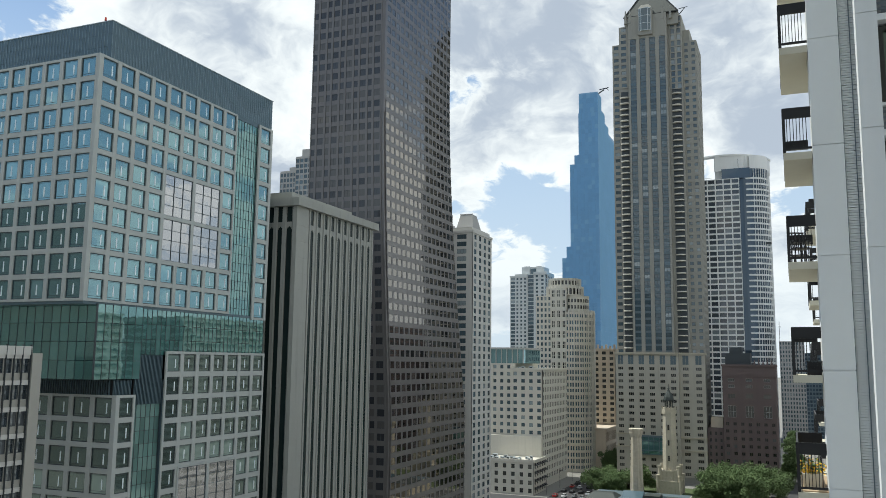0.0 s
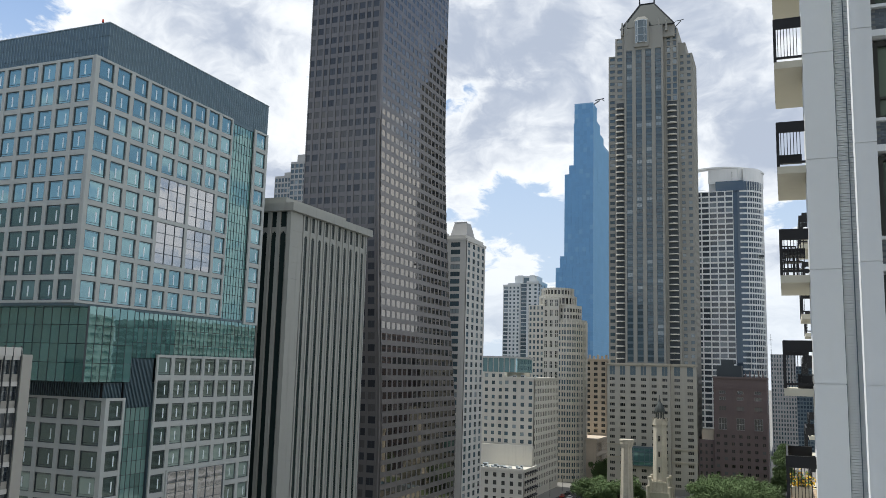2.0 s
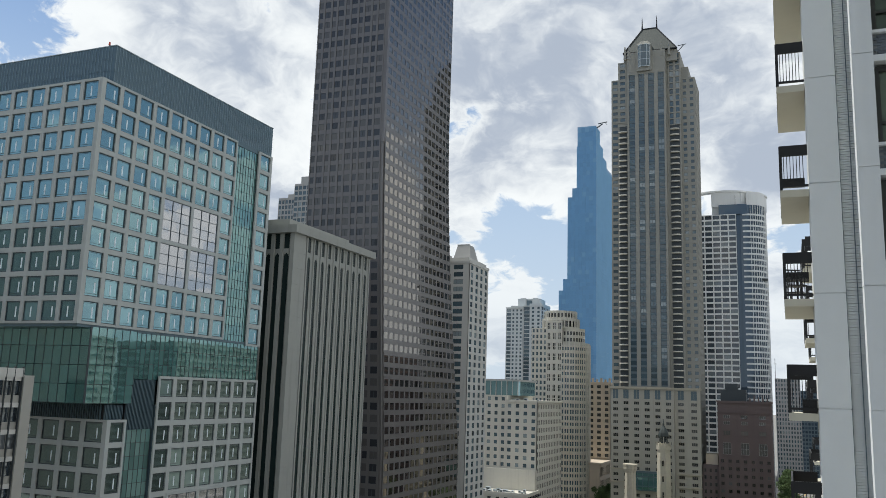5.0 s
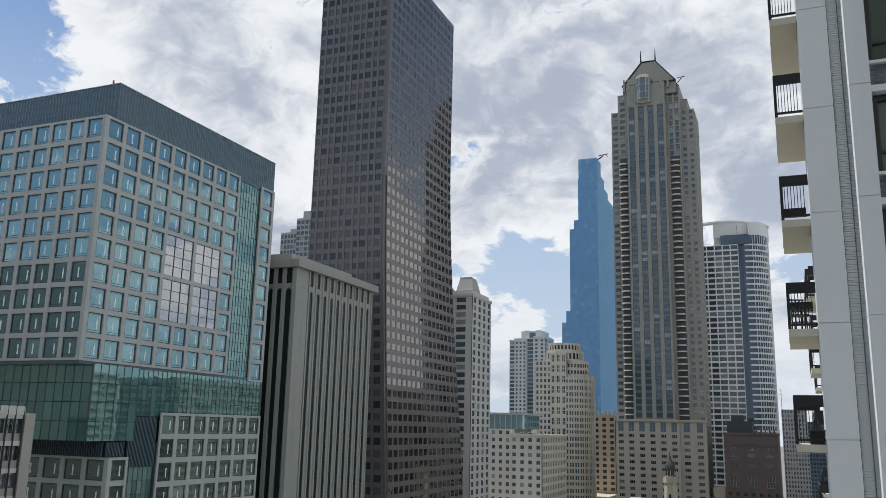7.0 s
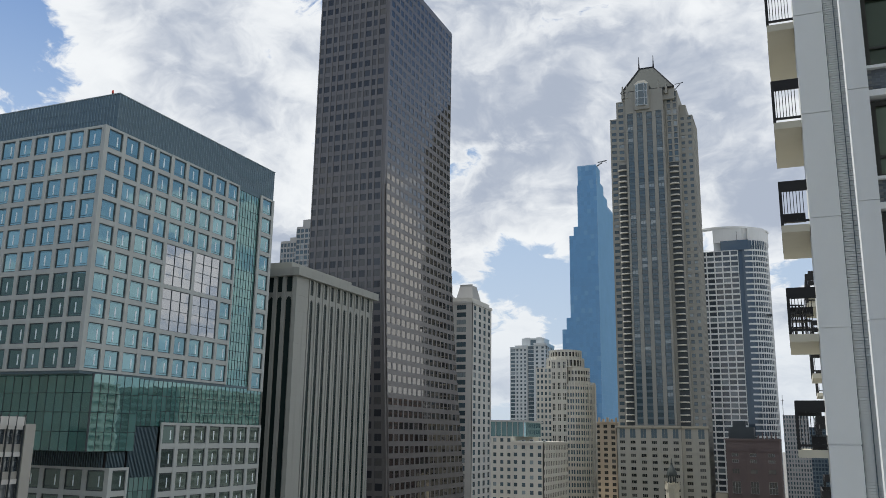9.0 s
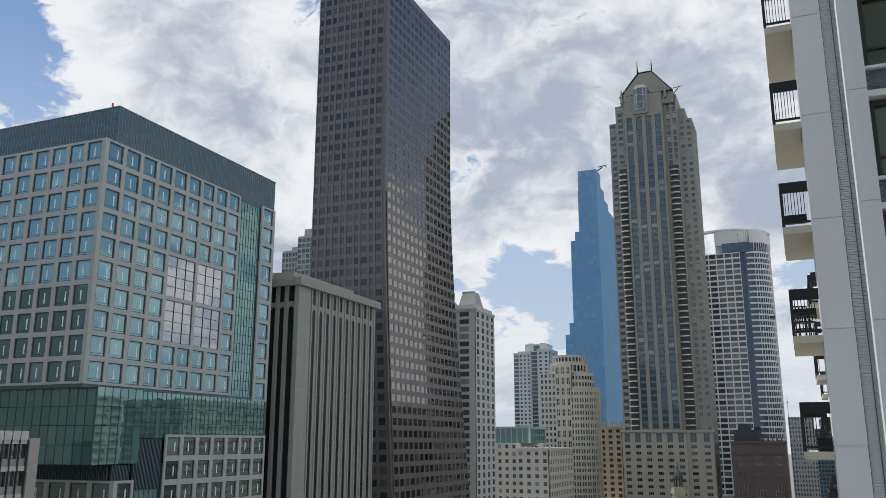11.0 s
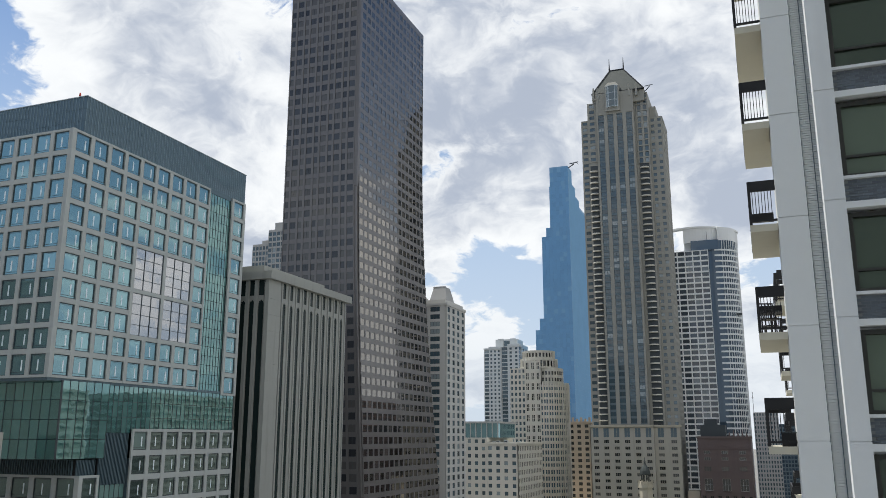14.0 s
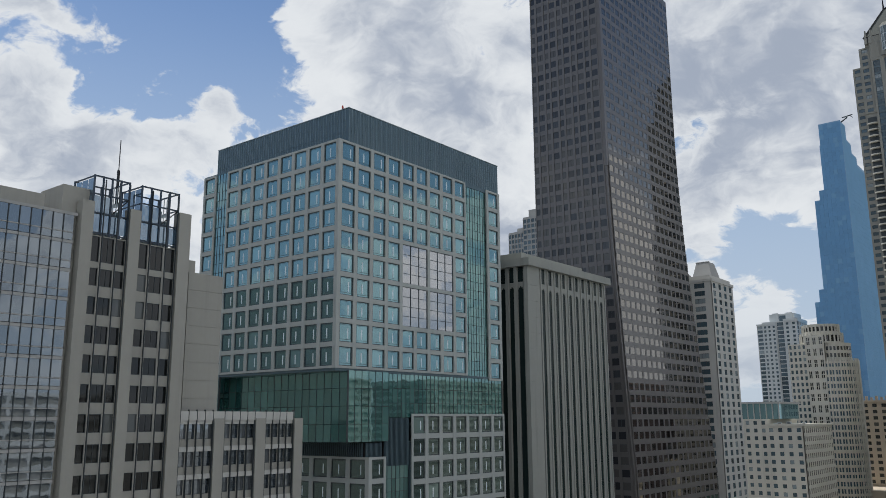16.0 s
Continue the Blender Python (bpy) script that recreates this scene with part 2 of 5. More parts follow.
M_PAINTED = stone("grey_painted_column", (0.70, 0.72, 0.715), 0.75, 0.06, 2.0, 0.05, 0.1)
M_BRONZE = metal("dark_bronze_frame", (0.035, 0.036, 0.030), 0.5, 0.2)
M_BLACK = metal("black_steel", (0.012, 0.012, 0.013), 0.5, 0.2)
M_ASPHALT = stone("asphalt", (0.05, 0.05, 0.052), 0.95, 0.25, 0.5, 0.0, 0.1)
M_PAVING = stone("pale_paving", (0.20, 0.195, 0.18), 0.95, 0.15, 1.0, 0.0, 0.1)
M_GREY_BRICK = stone("slate_grey_brick", (0.13, 0.15, 0.17), 0.9, 0.15, 3.0, 0.05, 0.2, 0.35)
M_MORTAR = stone("grey_mortar", (0.22, 0.23, 0.23), 0.95)
M_ROOM_GLASS = glazing("flat_window_glass", (0.030, 0.044, 0.030), (0.085, 0.11, 0.080), 0.5, 1.8, 0.01, 0.05, 0.9, (0.85, 1.0, 0.85))


# ---- mesh tools ----
class Shape:
    """Gathers boxes and prisms of one mesh."""

    def __init__(self):
        self.v, self.f, self.m = [], [], []

    def box(self, x0, x1, y0, y1, z0, z1, m=0):
        k = len(self.v)
        self.v += [(x, y, z) for z in (z0, z1) for x, y in ((x0, y0), (x1, y0), (x1, y1), (x0, y1))]
        self.f += [(k + 3, k + 2, k + 1, k), (k + 4, k + 5, k + 6, k + 7)] + [(k + i, k + (i + 1) % 4, k + 4 + (i + 1) % 4, k + 4 + i) for i in range(4)]
        self.m += [m] * 6
        return self

    def prism(self, ring, z0, z1, m=0, top=None):
        """An upright prism over a ring of (x, y); top: another ring for its upper end."""
        k, n = len(self.v), len(ring)
        self.v += [(x, y, z0) for x, y in ring] + [(x, y, z1) for x, y in (top or ring)]
        self.f += [tuple(range(k + n - 1, k - 1, -1)), tuple(range(k + n, k + 2 * n))]
        self.f += [(k + i, k + (i + 1) % n, k + n + (i + 1) % n, k + n + i) for i in range(n)]
        self.m += [m] * (n + 2)
        return self

    def bar(self, a, b, r=0.05, m=0):
        """A square bar from a to b."""
        a, b = Vector(a), Vector(b)
        d = (b - a).normalized()
        s = d.cross(Vector((0, 0, 1)) if abs(d.z) < 0.9 else Vector((1, 0, 0))).normalized() * r
        t = d.cross(s).normalized() * r
        k = len(self.v)
        self.v += [tuple(p + q) for p in (a, b) for q in (s + t, t - s, -s - t, s - t)]
        self.f += [(k, k + 1, k + 2, k + 3), (k + 7, k + 6, k + 5, k + 4)] + [(k + (i + 1) % 4, k + i, k + 4 + i, k + 4 + (i + 1) % 4) for i in range(4)]
        self.m += [m] * 6
        return self

    def slab(self, face, pos, u0, u1, w0, w1, z0, z1, m=0):
        """A box on a facade: face 'E' looks to -y, 'N' to +x; u runs along it and w outwards."""
        if face == "E":
            return self.box(u0, u1, pos - w1, pos - w0, z0, z1, m)
        return self.box(pos + w0, pos + w1, u0, u1, z0, z1, m)

    def mesh(self, name, mats, fix=False):
        me = bpy.data.meshes.new(name)
        me.from_pydata(self.v, [], self.f)
        for mat in mats:
            me.materials.append(mat)
        me.polygons.foreach_set("material_index", self.m)
        if fix:
            bm = bmesh.new()
            bm.from_mesh(me)
            bmesh.ops.recalc_face_normals(bm, faces=bm.faces)
            bm.to_mesh(me)
            bm.free()
        me.update()
        return me


def part(name, shape, mats, parent, label="", fix=False):
    """One mesh under a thing or a part; shape may be a mesh that alike pieces share."""
    mats = mats if isinstance(mats, (list, tuple)) else [mats]
    ob = new(name, shape.mesh(name, mats, fix) if isinstance(shape, Shape) else shape)
    ob.parent = parent
    return tagged(ob, label)


def thing(name, label, category, group="", at=(0, 0, 0), kind=""):
    ob = new(name)
    ob.location = at
    return tagged(ob, label, category, group, kind)


PANES = {}


def pane_mesh(face, w, h, mats, bars=(1, 1), depth=0.10, frame_w=0.08, side=0.0):
    """A window unit: glass with a sash round it and glazing bars (columns, rows); origin at the middle of its foot."""
    key = (face, round(w, 3), round(h, 3), tuple(m.name for m in mats), bars, depth, frame_w, side)
    if key not in PANES:
        f = frame_w
        def lines(a, b, n):
            cut = [a, a + f]
            for i in range(1, n):
                c = a + (b - a) * i / n
                cut += [c - f * 0.4, c + f * 0.4]
            return cut + [b - f, b]
        if f:
            us, zs = lines(-w / 2, w / 2, bars[0]), lines(0, h, bars[1])
        else:
            us, zs = [-w / 2, w / 2], [0, h]
        level = lambda i, j: -1 if not (0 <= i < len(us) - 1 and 0 <= j < len(zs) - 1) else (depth * 0.4 if (i % 2 and j % 2) or not f else depth)
        s, index = Shape(), {}
        def vert(u, d, z):
            p = (u, -d, z) if face == "E" else (d, u, z)
            if p not in index:
                index[p] = len(s.v)
                s.v.append(p)
            return index[p]
        def quad(corners, m):
            q = tuple(vert(*c) for c in corners)
            s.f.append(q if face == "E" else q)
            s.m.append(m)
        for i in range(len(us) - 1):
            for j in range(len(zs) - 1):
                d = level(i, j)
                glass = 0 if d < depth or not f else 1
                a, b, c, e = us[i], us[i + 1], zs[j], zs[j + 1]
                quad(((a, d, c), (b, d, c), (b, d, e), (a, d, e)), glass)
                for di, dj, p, q in ((-1, 0, (a, e), (a, c)), (1, 0, (b, c), (b, e)), (0, -1, (a, c), (b, c)), (0, 1, (b, e), (a, e))):
                    o = level(i + di, j + dj)
                    if o < d:
                        low = max(o, 0.0)
                        quad(((p[0], low, p[1]), (q[0], low, q[1]), (q[0], d, q[1]), (p[0], d, p[1])), glass)
        if side:
            # a white bar paints the bright strip of light in the pane
            u = w * (0.14 if side > 0 else -0.06)
            s.slab(face, 0, u, u + abs(side), depth * 0.4, depth * 0.8, h * 0.2, h * 0.72, 2)
            a, b, c, e = -w * 0.5 + f * 2.1, w * 0.5 - f * 2.1, h * 0.15, h - f * 2.1     # the inner sash
            for u0, u1, z0, z1 in ((a, b, c - 0.07, c), (a, b, e, e + 0.05), (a - 0.05, a, c - 0.07, e + 0.05), (b, b + 0.05, c - 0.07, e + 0.05)):
                s.slab(face, 0, u0, u1, depth * 0.4, depth * 0.66, z0, z1, 1)
        PANES[key] = (s, s.mesh("window", mats))
    return PANES[key]


class Front:
    """One building's walls and windows: piers and spandrels round real recesses, and a window unit in each."""

    def __init__(self, house, wall_mat, keep=300):
        self.house, self.wall_mat, self.keep = house, wall_mat, keep
        self.wall, self.windows = Shape(), []

    def grid(self, face, pos, u0, u1, z0, z1, cols, rows, wf, hf, mats, rec=0.35, bars=(1, 1), frame_w=0.08, sill=0.0, skip=None, proud=0.0, drop=0.5, side=0.0):
        """Cells of a grid: wf, hf is the window's share of its cell; drop is the share of the spare height that lies below it."""
        cu, cz = (u1 - u0) / cols, (z1 - z0) / rows
        pw, sh = cu * (1 - wf), cz * (1 - hf)
        s = self.wall
        for i in range(cols + 1):
            u = u0 + i * cu
            a, b = max(u0, u - pw / 2), min(u1, u + pw / 2)
            s.slab(face, pos, a, b, -rec, proud, z0, z1)
        for j in range(rows + 1):
            a = z0 if j == 0 else z0 + j * cz - sh * (1 - drop)
            b = z1 if j == rows else z0 + j * cz + sh * drop
            for i in range(cols):
                s.slab(face, pos, u0 + i * cu + pw / 2, u0 + (i + 1) * cu - pw / 2, -rec, -0.02, a, b)
                if sill and j < rows:
                    s.slab(face, pos, u0 + i * cu + pw / 2, u0 + (i + 1) * cu - pw / 2, -0.02, sill, b - 0.12, b)
        for j in range(rows):
            for i in range(cols):
                if skip and skip(i, j):
                    continue
                u, z = u0 + (i + 0.5) * cu, z0 + j * cz + sh * drop
                at = (u, pos + rec, z) if face == "E" else (pos - rec, u, z)
                self.windows.append((at, pane_mesh(face, cu * wf, cz * hf, mats, bars, 0.10, frame_w, -side if i % 2 else side), mats))

    def close(self, label="", wall_name="wall"):
        part(wall_name, self.wall, self.wall_mat, self.house, label)
        self.windows.sort(key=lambda w: (abs(w[0][2] - 60), w[0][0]))
        for at, (s, me), mats in self.windows[:self.keep]:
            ob = new("window", me)
            ob.location, ob.parent = at, self.house
        rest = {}
        for at, (s, me), mats in self.windows[self.keep:]:
            j = rest.setdefault(tuple(m.name for m in mats), (Shape(), mats))[0]
            k = len(j.v)
            j.v += [(x + at[0], y + at[1], z + at[2]) for x, y, z in s.v]
            j.f += [tuple(i + k for i in f) for f in s.f]
            j.m += s.m
        for j, mats in rest.values():
            tagged(part("window_field", j, list(mats), self.house), "", "", "", "stuff")


# ---- ground ----
def structure(name, shape, mats, label, fix=False):
    ob = part(name, shape, mats, None, "", fix)
    return tagged(ob, label, name.split("_")[0], "", "structure")


structure("ground", Shape().box(-4800, 4800, -4800, 4800, -1.0, 0.0), M_PAVING, "pale concrete ground of the city blocks out to the horizon")
structure("lawn_park", Shape().box(-84, -13, 372, 425, 0.0, 0.03), stone("park_lawn", (0.06, 0.085, 0.03), 0.95, 0.4, 0.8, 0.0, 0.2), "shaded green park lawn round the old tower")
structure("road_chicago", Shape().box(-103, -86, -60, 2000, 0.0, 0.02), M_ASPHALT, "dark asphalt avenue between the towers")
structure("road_michigan", Shape().box(-900, -103.5, 345, 367, 0.0, 0.02).box(-85.5, 900, 345, 367, 0.0, 0.02), M_ASPHALT, "dark asphalt avenue crossing in front of the park")
structure("road_pearson", Shape().box(-12, 2, 368, 1500, 0.0, 0.024), M_ASPHALT, "dark asphalt side street lined with trees")


# ---- hospital with stacked glass and precast boxes ----
def hospital():
    X, Y = -115.0, 110.4
    h = thing("hospital_building", "glass hospital tower with pale precast window grids over teal glass", "building")
    f = Front(h, M_LURIE_FRAME, 300)
    g = (M_LURIE_GLASS, M_TEAL_SASH, M_BAR)
    # upper box
    yc, zc = (151.8 - Y - 0.5) / 9, 4.55
    for c0, c1, r0, r1 in ((0, 4, 0, 10), (8, 9, 0, 10), (4, 8, 0, 2), (4, 8, 6, 10)):
        f.grid("N", X, Y + 0.5 + c0 * yc, Y + 0.5 + c1 * yc, 68.7 + r0 * zc, 68.7 + r1 * zc, c1 - c0, r1 - r0, 0.80, 0.80, g, 0.34, (1, 1), 0.16, side=0.26)
    f.grid("E", Y, -151.0, X - 0.5, 68.7, 114.2, 8, 10, 0.80, 0.80, g, 0.34, (1, 1), 0.16, side=0.26)
    f.wall.box(X - 0.55, X, Y, Y + 0.5, 68.7, 114.2)
    # slim strips past the glazed slots
    f.grid("N", X, 160.2, 165.7, 67.9, 114.2, 1, 10, 0.70, 0.79, g, 0.34, (1, 1), 0.16, side=0.26)
    f.grid("E", Y, -159.8, -155.2, 60.0, 114.2, 1, 12, 0.77, 0.79, g, 0.34, (1, 1), 0.16, side=0.26)
    f.grid("E", Y + 5, -166.5, -160.3, 60.0, 107.0, 1, 10, 0.77, 0.79, g, 0.34, (1, 1), 0.16, side=0.26)
    # lower blocks
    g = (M_LOW_GLASS, M_SASH, M_BAR)
    f.grid("N", X + 0.4, 132.1, 165.4, 14.7, 60.2, 7, 10, 0.79, 0.77, g, 0.34, (1, 1), 0.15, side=0.26)
    f.grid("N", X + 0.4, 119.8, 124.3, 15.5, 51.9, 1, 8, 0.77, 0.79, g, 0.34, (1, 1), 0.15, side=0.26)
    f.grid("E", 119.4, -152.0, X + 0.4 - 0.5, 15.5, 51.9, 7, 8, 0.80, 0.80, g, 0.34, (1, 1), 0.15, side=0.26)
    f.wall.box(X - 0.1, X + 0.4, 119.4, 119.8, 15.5, 51.9)
    f.close("pale precast concrete window grid")
    core = Shape().box(-160, X - 0.6, Y + 0.6, 165.6, 68.9, 114.1).box(-151, X - 1.4, 120.0, 165.3, 0, 54.6).box(X - 1.4, X - 0.12, 132.3, 165.2, 0, 54.6).box(X - 1.4, X - 0.12, 120.0, 124.2, 0, 51.8).box(-150, X - 4, 118, 165, 54.6, 68.9)
    part("core", core, M_DARK_CLAD, h)
    roof = Shape().box(-158.8, X - 0.35, 113.2, 165.6, 114.2, 121.5).box(-166.4, -158.8, 116, 160, 100, 111.5).box(X - 0.9, X - 0.36, 151.9, 160.1, 113.4, 114.2)
    ribs = Shape()
    for i in range(66):
        y = 113.3 + (165.4 - 113.3) * i / 66
        ribs.box(X - 0.35, X - 0.27, y, y + 0.07, 114.3, 121.4)
    for i in range(54):
        x = -158.7 + (158.7 - 115.5) * i / 54
        ribs.box(x, x + 0.07, 113.12, 113.2, 114.3, 121.4)
    for z in (116.6, 119.0):
        roof.box(X - 0.35, X - 0.30, 113.2, 165.6, z, z + 0.05).box(-158.8, X - 0.35, 113.14, 113.2, z, z + 0.05)
    tagged(part("cladding_ribs", ribs, M_CLAD_RIB, h, "thin pale standing seams"), "", "", "", "stuff")
    part("roof_coping", Shape().box(X - 0.6, X - 0.2, 113.05, 165.7, 121.5, 121.62).box(-158.9, X - 0.6, 113.05, 113.4, 121.5, 121.62), M_PALE_SASH, h)
    part("roof_cladding", roof, M_DARK_CLAD, h, "dark ribbed metal penthouse cladding")
    # lobby glazing, two by two, each in a pale surround
    def lobby(pos, y0, z0, w, hh, cols, rows):
        p = part("lobby_window", Shape().box(pos - 0.5, pos - 0.22, y0 + 0.4, y0 + w - 0.4, z0 + 0.35, z0 + hh - 0.35), M_CLEAR_GLASS, h, "silvery double-height lobby glazing")
        ring = Shape().box(pos - 0.55, pos, y0, y0 + 0.42, z0, z0 + hh).box(pos - 0.55, pos, y0 + w - 0.42, y0 + w, z0, z0 + hh)
        ring.box(pos - 0.55, pos - 0.01, y0 + 0.42, y0 + w - 0.42, z0, z0 + 0.37).box(pos - 0.55, pos - 0.01, y0 + 0.42, y0 + w - 0.42, z0 + hh - 0.37, z0 + hh)
        part("surround", ring, M_LURIE_FRAME, p)
        for k in range(cols + 1):
            y = y0 + 0.45 + (w - 1.0) * k / cols
            part("mullion", Shape().box(pos - 0.24, pos - 0.1, y, y + 0.07, z0 + 0.37, z0 + hh - 0.37), M_TEAL_SASH, p)
        for k in range(rows + 1):
            z = z0 + 0.38 + (hh - 0.86) * k / rows
            part("transom", Shape().box(pos - 0.24, pos - 0.12, y0 + 0.42, y0 + w - 0.42, z, z + 0.07), M_TEAL_SASH, p)
    for i in range(2):
        for j in range(2):
            lobby(X, Y + 0.5 + yc * (4 + 2 * i), 68.7 + zc * (2 + 2 * j), 2 * yc, 2 * zc, 3, 4)
    for i in range(2):
        lobby(X + 0.65, 132.1 + 4.757 * (1 + 2 * i), 28.3, 9.514, 9.1, 3, 4)
    # glazed slots and the recessed glass storeys, in panes
    def panes(face, pos, u0, u1, z0, z1, nu, nz, mat, gap=0.05):
        s, bars = Shape(), Shape()
        for i in range(nu):
            for j in range(nz):
                a, b = u0 + (u1 - u0) * i / nu, u0 + (u1 - u0) * (i + 1) / nu
                c, d = z0 + (z1 - z0) * j / nz, z0 + (z1 - z0) * (j + 1) / nz
                s.slab(face, pos, a + gap, b - gap, -0.2, random.uniform(-0.01, 0.01), c + gap, d - gap)
        bars.slab(face, pos, u0, u1, -0.4, -0.15, z0, z1)
        w = part("curtain_wall", bars, M_SASH, h)
        rod = Shape().slab(face, 0, -0.05, 0.05, -0.15, 0.06, z0, z1).mesh("mullion", [M_SASH])
        for i in range(nu + 1):
            a = u0 + (u1 - u0) * i / nu
            part("mullion", rod, None, w).location = (a, pos, 0) if face == "E" else (pos, a, 0)
        tagged(part("pane_field", s, mat, w), "", "", "", "stuff")
    panes("N", X - 0.5, 151.9, 160.1, 68.0, 113.4, 8, 22, M_TEAL_GLASS)
    panes("E", Y + 0.35, -155.2, -151.0, 60.0, 114.2, 4, 26, M_LURIE_GLASS)
    panes("N", X - 0.1, 113.9, 125.5, 54.8, 68.4, 6, 4, M_TEAL_GLASS)
    panes("E", 113.8, -166.2, X - 0.1, 54.8, 68.4, 24, 4, M_TEAL_GLASS)
    panes("N", X - 0.3, 125.6, 165.4, 59.4, 68.2, 30, 3, M_TEAL_GLASS)
    panes("N", X - 0.6, 124.4, 132.0, 10.0, 50.0, 6, 16, M_PALE_TEAL)
    # black sheets behind the fins put deep shade into the gaps
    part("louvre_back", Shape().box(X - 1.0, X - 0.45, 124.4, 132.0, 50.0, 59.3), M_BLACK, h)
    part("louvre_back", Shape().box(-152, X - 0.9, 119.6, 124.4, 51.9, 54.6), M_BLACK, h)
    fins = Shape()
    for i in range(20):
        y = 124.5 + 7.4 * i / 20
        fins.box(X - 0.44, X - 0.12, y, y + 0.12, 50.0, 59.3)
    for i in range(60):
        x = -151 + 35 * i / 60
        fins.box(x, x + 0.15, 119.3, 119.6, 51.9, 54.6)
    for i in range(13):
        y = 119.7 + 4.6 * i / 13
        fins.box(X - 0.9, X - 0.6, y, y + 0.13, 51.9, 54.6)
    tagged(part("louvre_band", fins, M_DARK_CLAD, h, "dark ribbed louvre band"), "", "", "", "stuff")
    part("soffit", Shape().box(-154, X - 0.3, Y + 0.3, 166, 68.2, 68.7).box(-166.3, -154, 114.2, 166, 54.6, 68.7), M_DARK_CLAD, h)
    part("terrace", Shape().box(-160, X - 0.9, Y + 0.3, 113.3, 114.2, 114.5), M_DARK_CLAD, h)


hospital()
t = thing("roof_beacon", "small red warning light on a short bracket at the roof edge", "beacon", "", (-117.6, 113.6, 121.62))
part("bracket", Shape().box(-0.5, 0.5, -0.1, 0.1, 0, 0.14).box(-0.08, 0.08, -0.08, 0.08, 0.14, 0.4), M_BLACK, t)
part("lamp", Shape().prism([(0.22 * math.cos(k * 0.785), 0.22 * math.sin(k * 0.785)) for k in range(8)], 0.4, 1.0, 0, [(0.15 * math.cos(k * 0.785), 0.15 * math.sin(k * 0.785)) for k in range(8)]), stone("red_lens", (0.55, 0.06, 0.03), 0.4), t, "red lens")


# ---- pier-and-fin building with steel screens ----
def pier_building():
    X = -108.0
    h = thing("pier_building", "tan stone block with tall piers and dark steel roof screens", "building")
    f = Front(h, M_FINS, 300)
    g = (M_PIER_GLASS, M_SASH)
    for u0, u1 in ((57.0, 62.5), (64.2, 70.6)):
        b = u1 - u0
        for a, c, bars in ((0.0, 0.30, 1), (0.30, 0.70, 2), (0.70, 1.0, 1)):
            f.grid("N", X - 0.5, u0 + a * b, u0 + c * b, 17.0, 80.5, 1, 16, 0.80, 0.62, g, 0.16, (bars, 1), 0.07)
            f.grid("N", X - 0.5, u0 + a * b, u0 + c * b, 80.5, 84.4, 1, 1, 0.80, 0.92, g, 0.16, (bars, 1), 0.07)
    for u0, u1 in ((72.6, 78.7), (80.5, 86.6), (88.5, 94.6)):
        f.grid("N", X - 0.5, u0, u1, 16.0, 59.7, 4, 11, 0.90, 0.72, (M_WING_GLASS, M_SASH), 0.18, (1, 2), 0.06)
    for u0, u1, top in ((55.3, 57.0, 89.0), (62.5, 64.2, 89.0), (70.6, 72.6, 90.0), (78.7, 80.5, 59.3), (86.6, 88.5, 59.3), (94.6, 96.4, 59.3)):
        f.wall.box(X - 1.5, X + 0.1, u0, u1, 0, top)
    f.wall.box(X - 8, X - 1.6, 53.2, 57.0, 80, 91.0).box(X - 30, X - 1.6, 45, 50.8, 80, 89.0)
    for k in range(8):
        f.wall.box(X - 25, X - 1.5, 73.8, 80.1, 59.5 + 2.75 * k, 59.5 + 2.75 * k + 2.69)
    f.wall.box(X - 24.9, X - 1.58, 73.9, 80.02, 59.5, 81.4).box(X - 25, X - 2.5, 72.4, 75.5, 81.5, 83.5)
    f.close("tan stone piers and spandrels")
    part("core", Shape().box(X - 30, X - 0.7, 55.4, 72.5, 0, 80.5).box(X - 30, X - 0.7, 72.5, 96.3, 0, 59.0).box(X - 30, X - 1.5, 44.5, 55.3, 0, 86.0), M_FINS, h)
    # fins
    for y in (58.55, 60.7, 62.3, 66.0, 68.6, 70.3):
        part("fin", Shape().box(X - 0.3, X - 0.06, y, y + 0.08, 17, 92.5), M_SASH, h)
    for u0 in (72.6, 80.5, 88.5):
        for k in range(5):
            y = u0 + 0.1 + k * 1.45
            part("fin", Shape().box(X - 0.4, X - 0.02, y, y + 0.07, 16, 60.6), M_SASH, h)
    part("coping", Shape().box(X - 0.5, X - 0.1, 72.6, 94.6, 59.0, 60.35), M_PALE, h, "pale metal parapet panels")
    for k in range(11):
        z = 16.0 + (59.7 - 16.0) * (k + 1) / 11
        part("light_shelf", Shape().box(X - 0.52, X - 0.28, 72.6, 94.6, z - 1.25, z - 0.55), M_PALE, h, "pale band at a window head")
    # steel screens
    for u0, u1 in ((57.0, 62.4), (64.4, 70.6)):
        post = Shape().box(-0.12, 0.12, -0.1, 0.1, 84.4, 93.0).mesh("screen_post", [M_STEEL])
        rail = Shape().box(-0.12, 0.12, u0, u1, 0, 0.18).mesh("screen_rail", [M_STEEL])
        tie = Shape().box(X - 6, X - 0.5, -0.08, 0.08, 0, 0.18).mesh("screen_tie", [M_STEEL])
        for k in range(5):
            for x in (X - 0.48, X - 6.0):
                part("screen_post", post, None, h).location = (x, u0 + (u1 - u0) * k / 4, 0)
        for z in (84.6, 87.5, 90.2, 92.8):
            for x in (X - 0.52, X - 6.0):
                part("screen_rail", rail, None, h).location = (x, 0, z)
            for y in (u0 + 0.08, u1 - 0.08):
                part("screen_tie", tie, None, h).location = (0, y, z)
        step = (u1 - u0) / 4
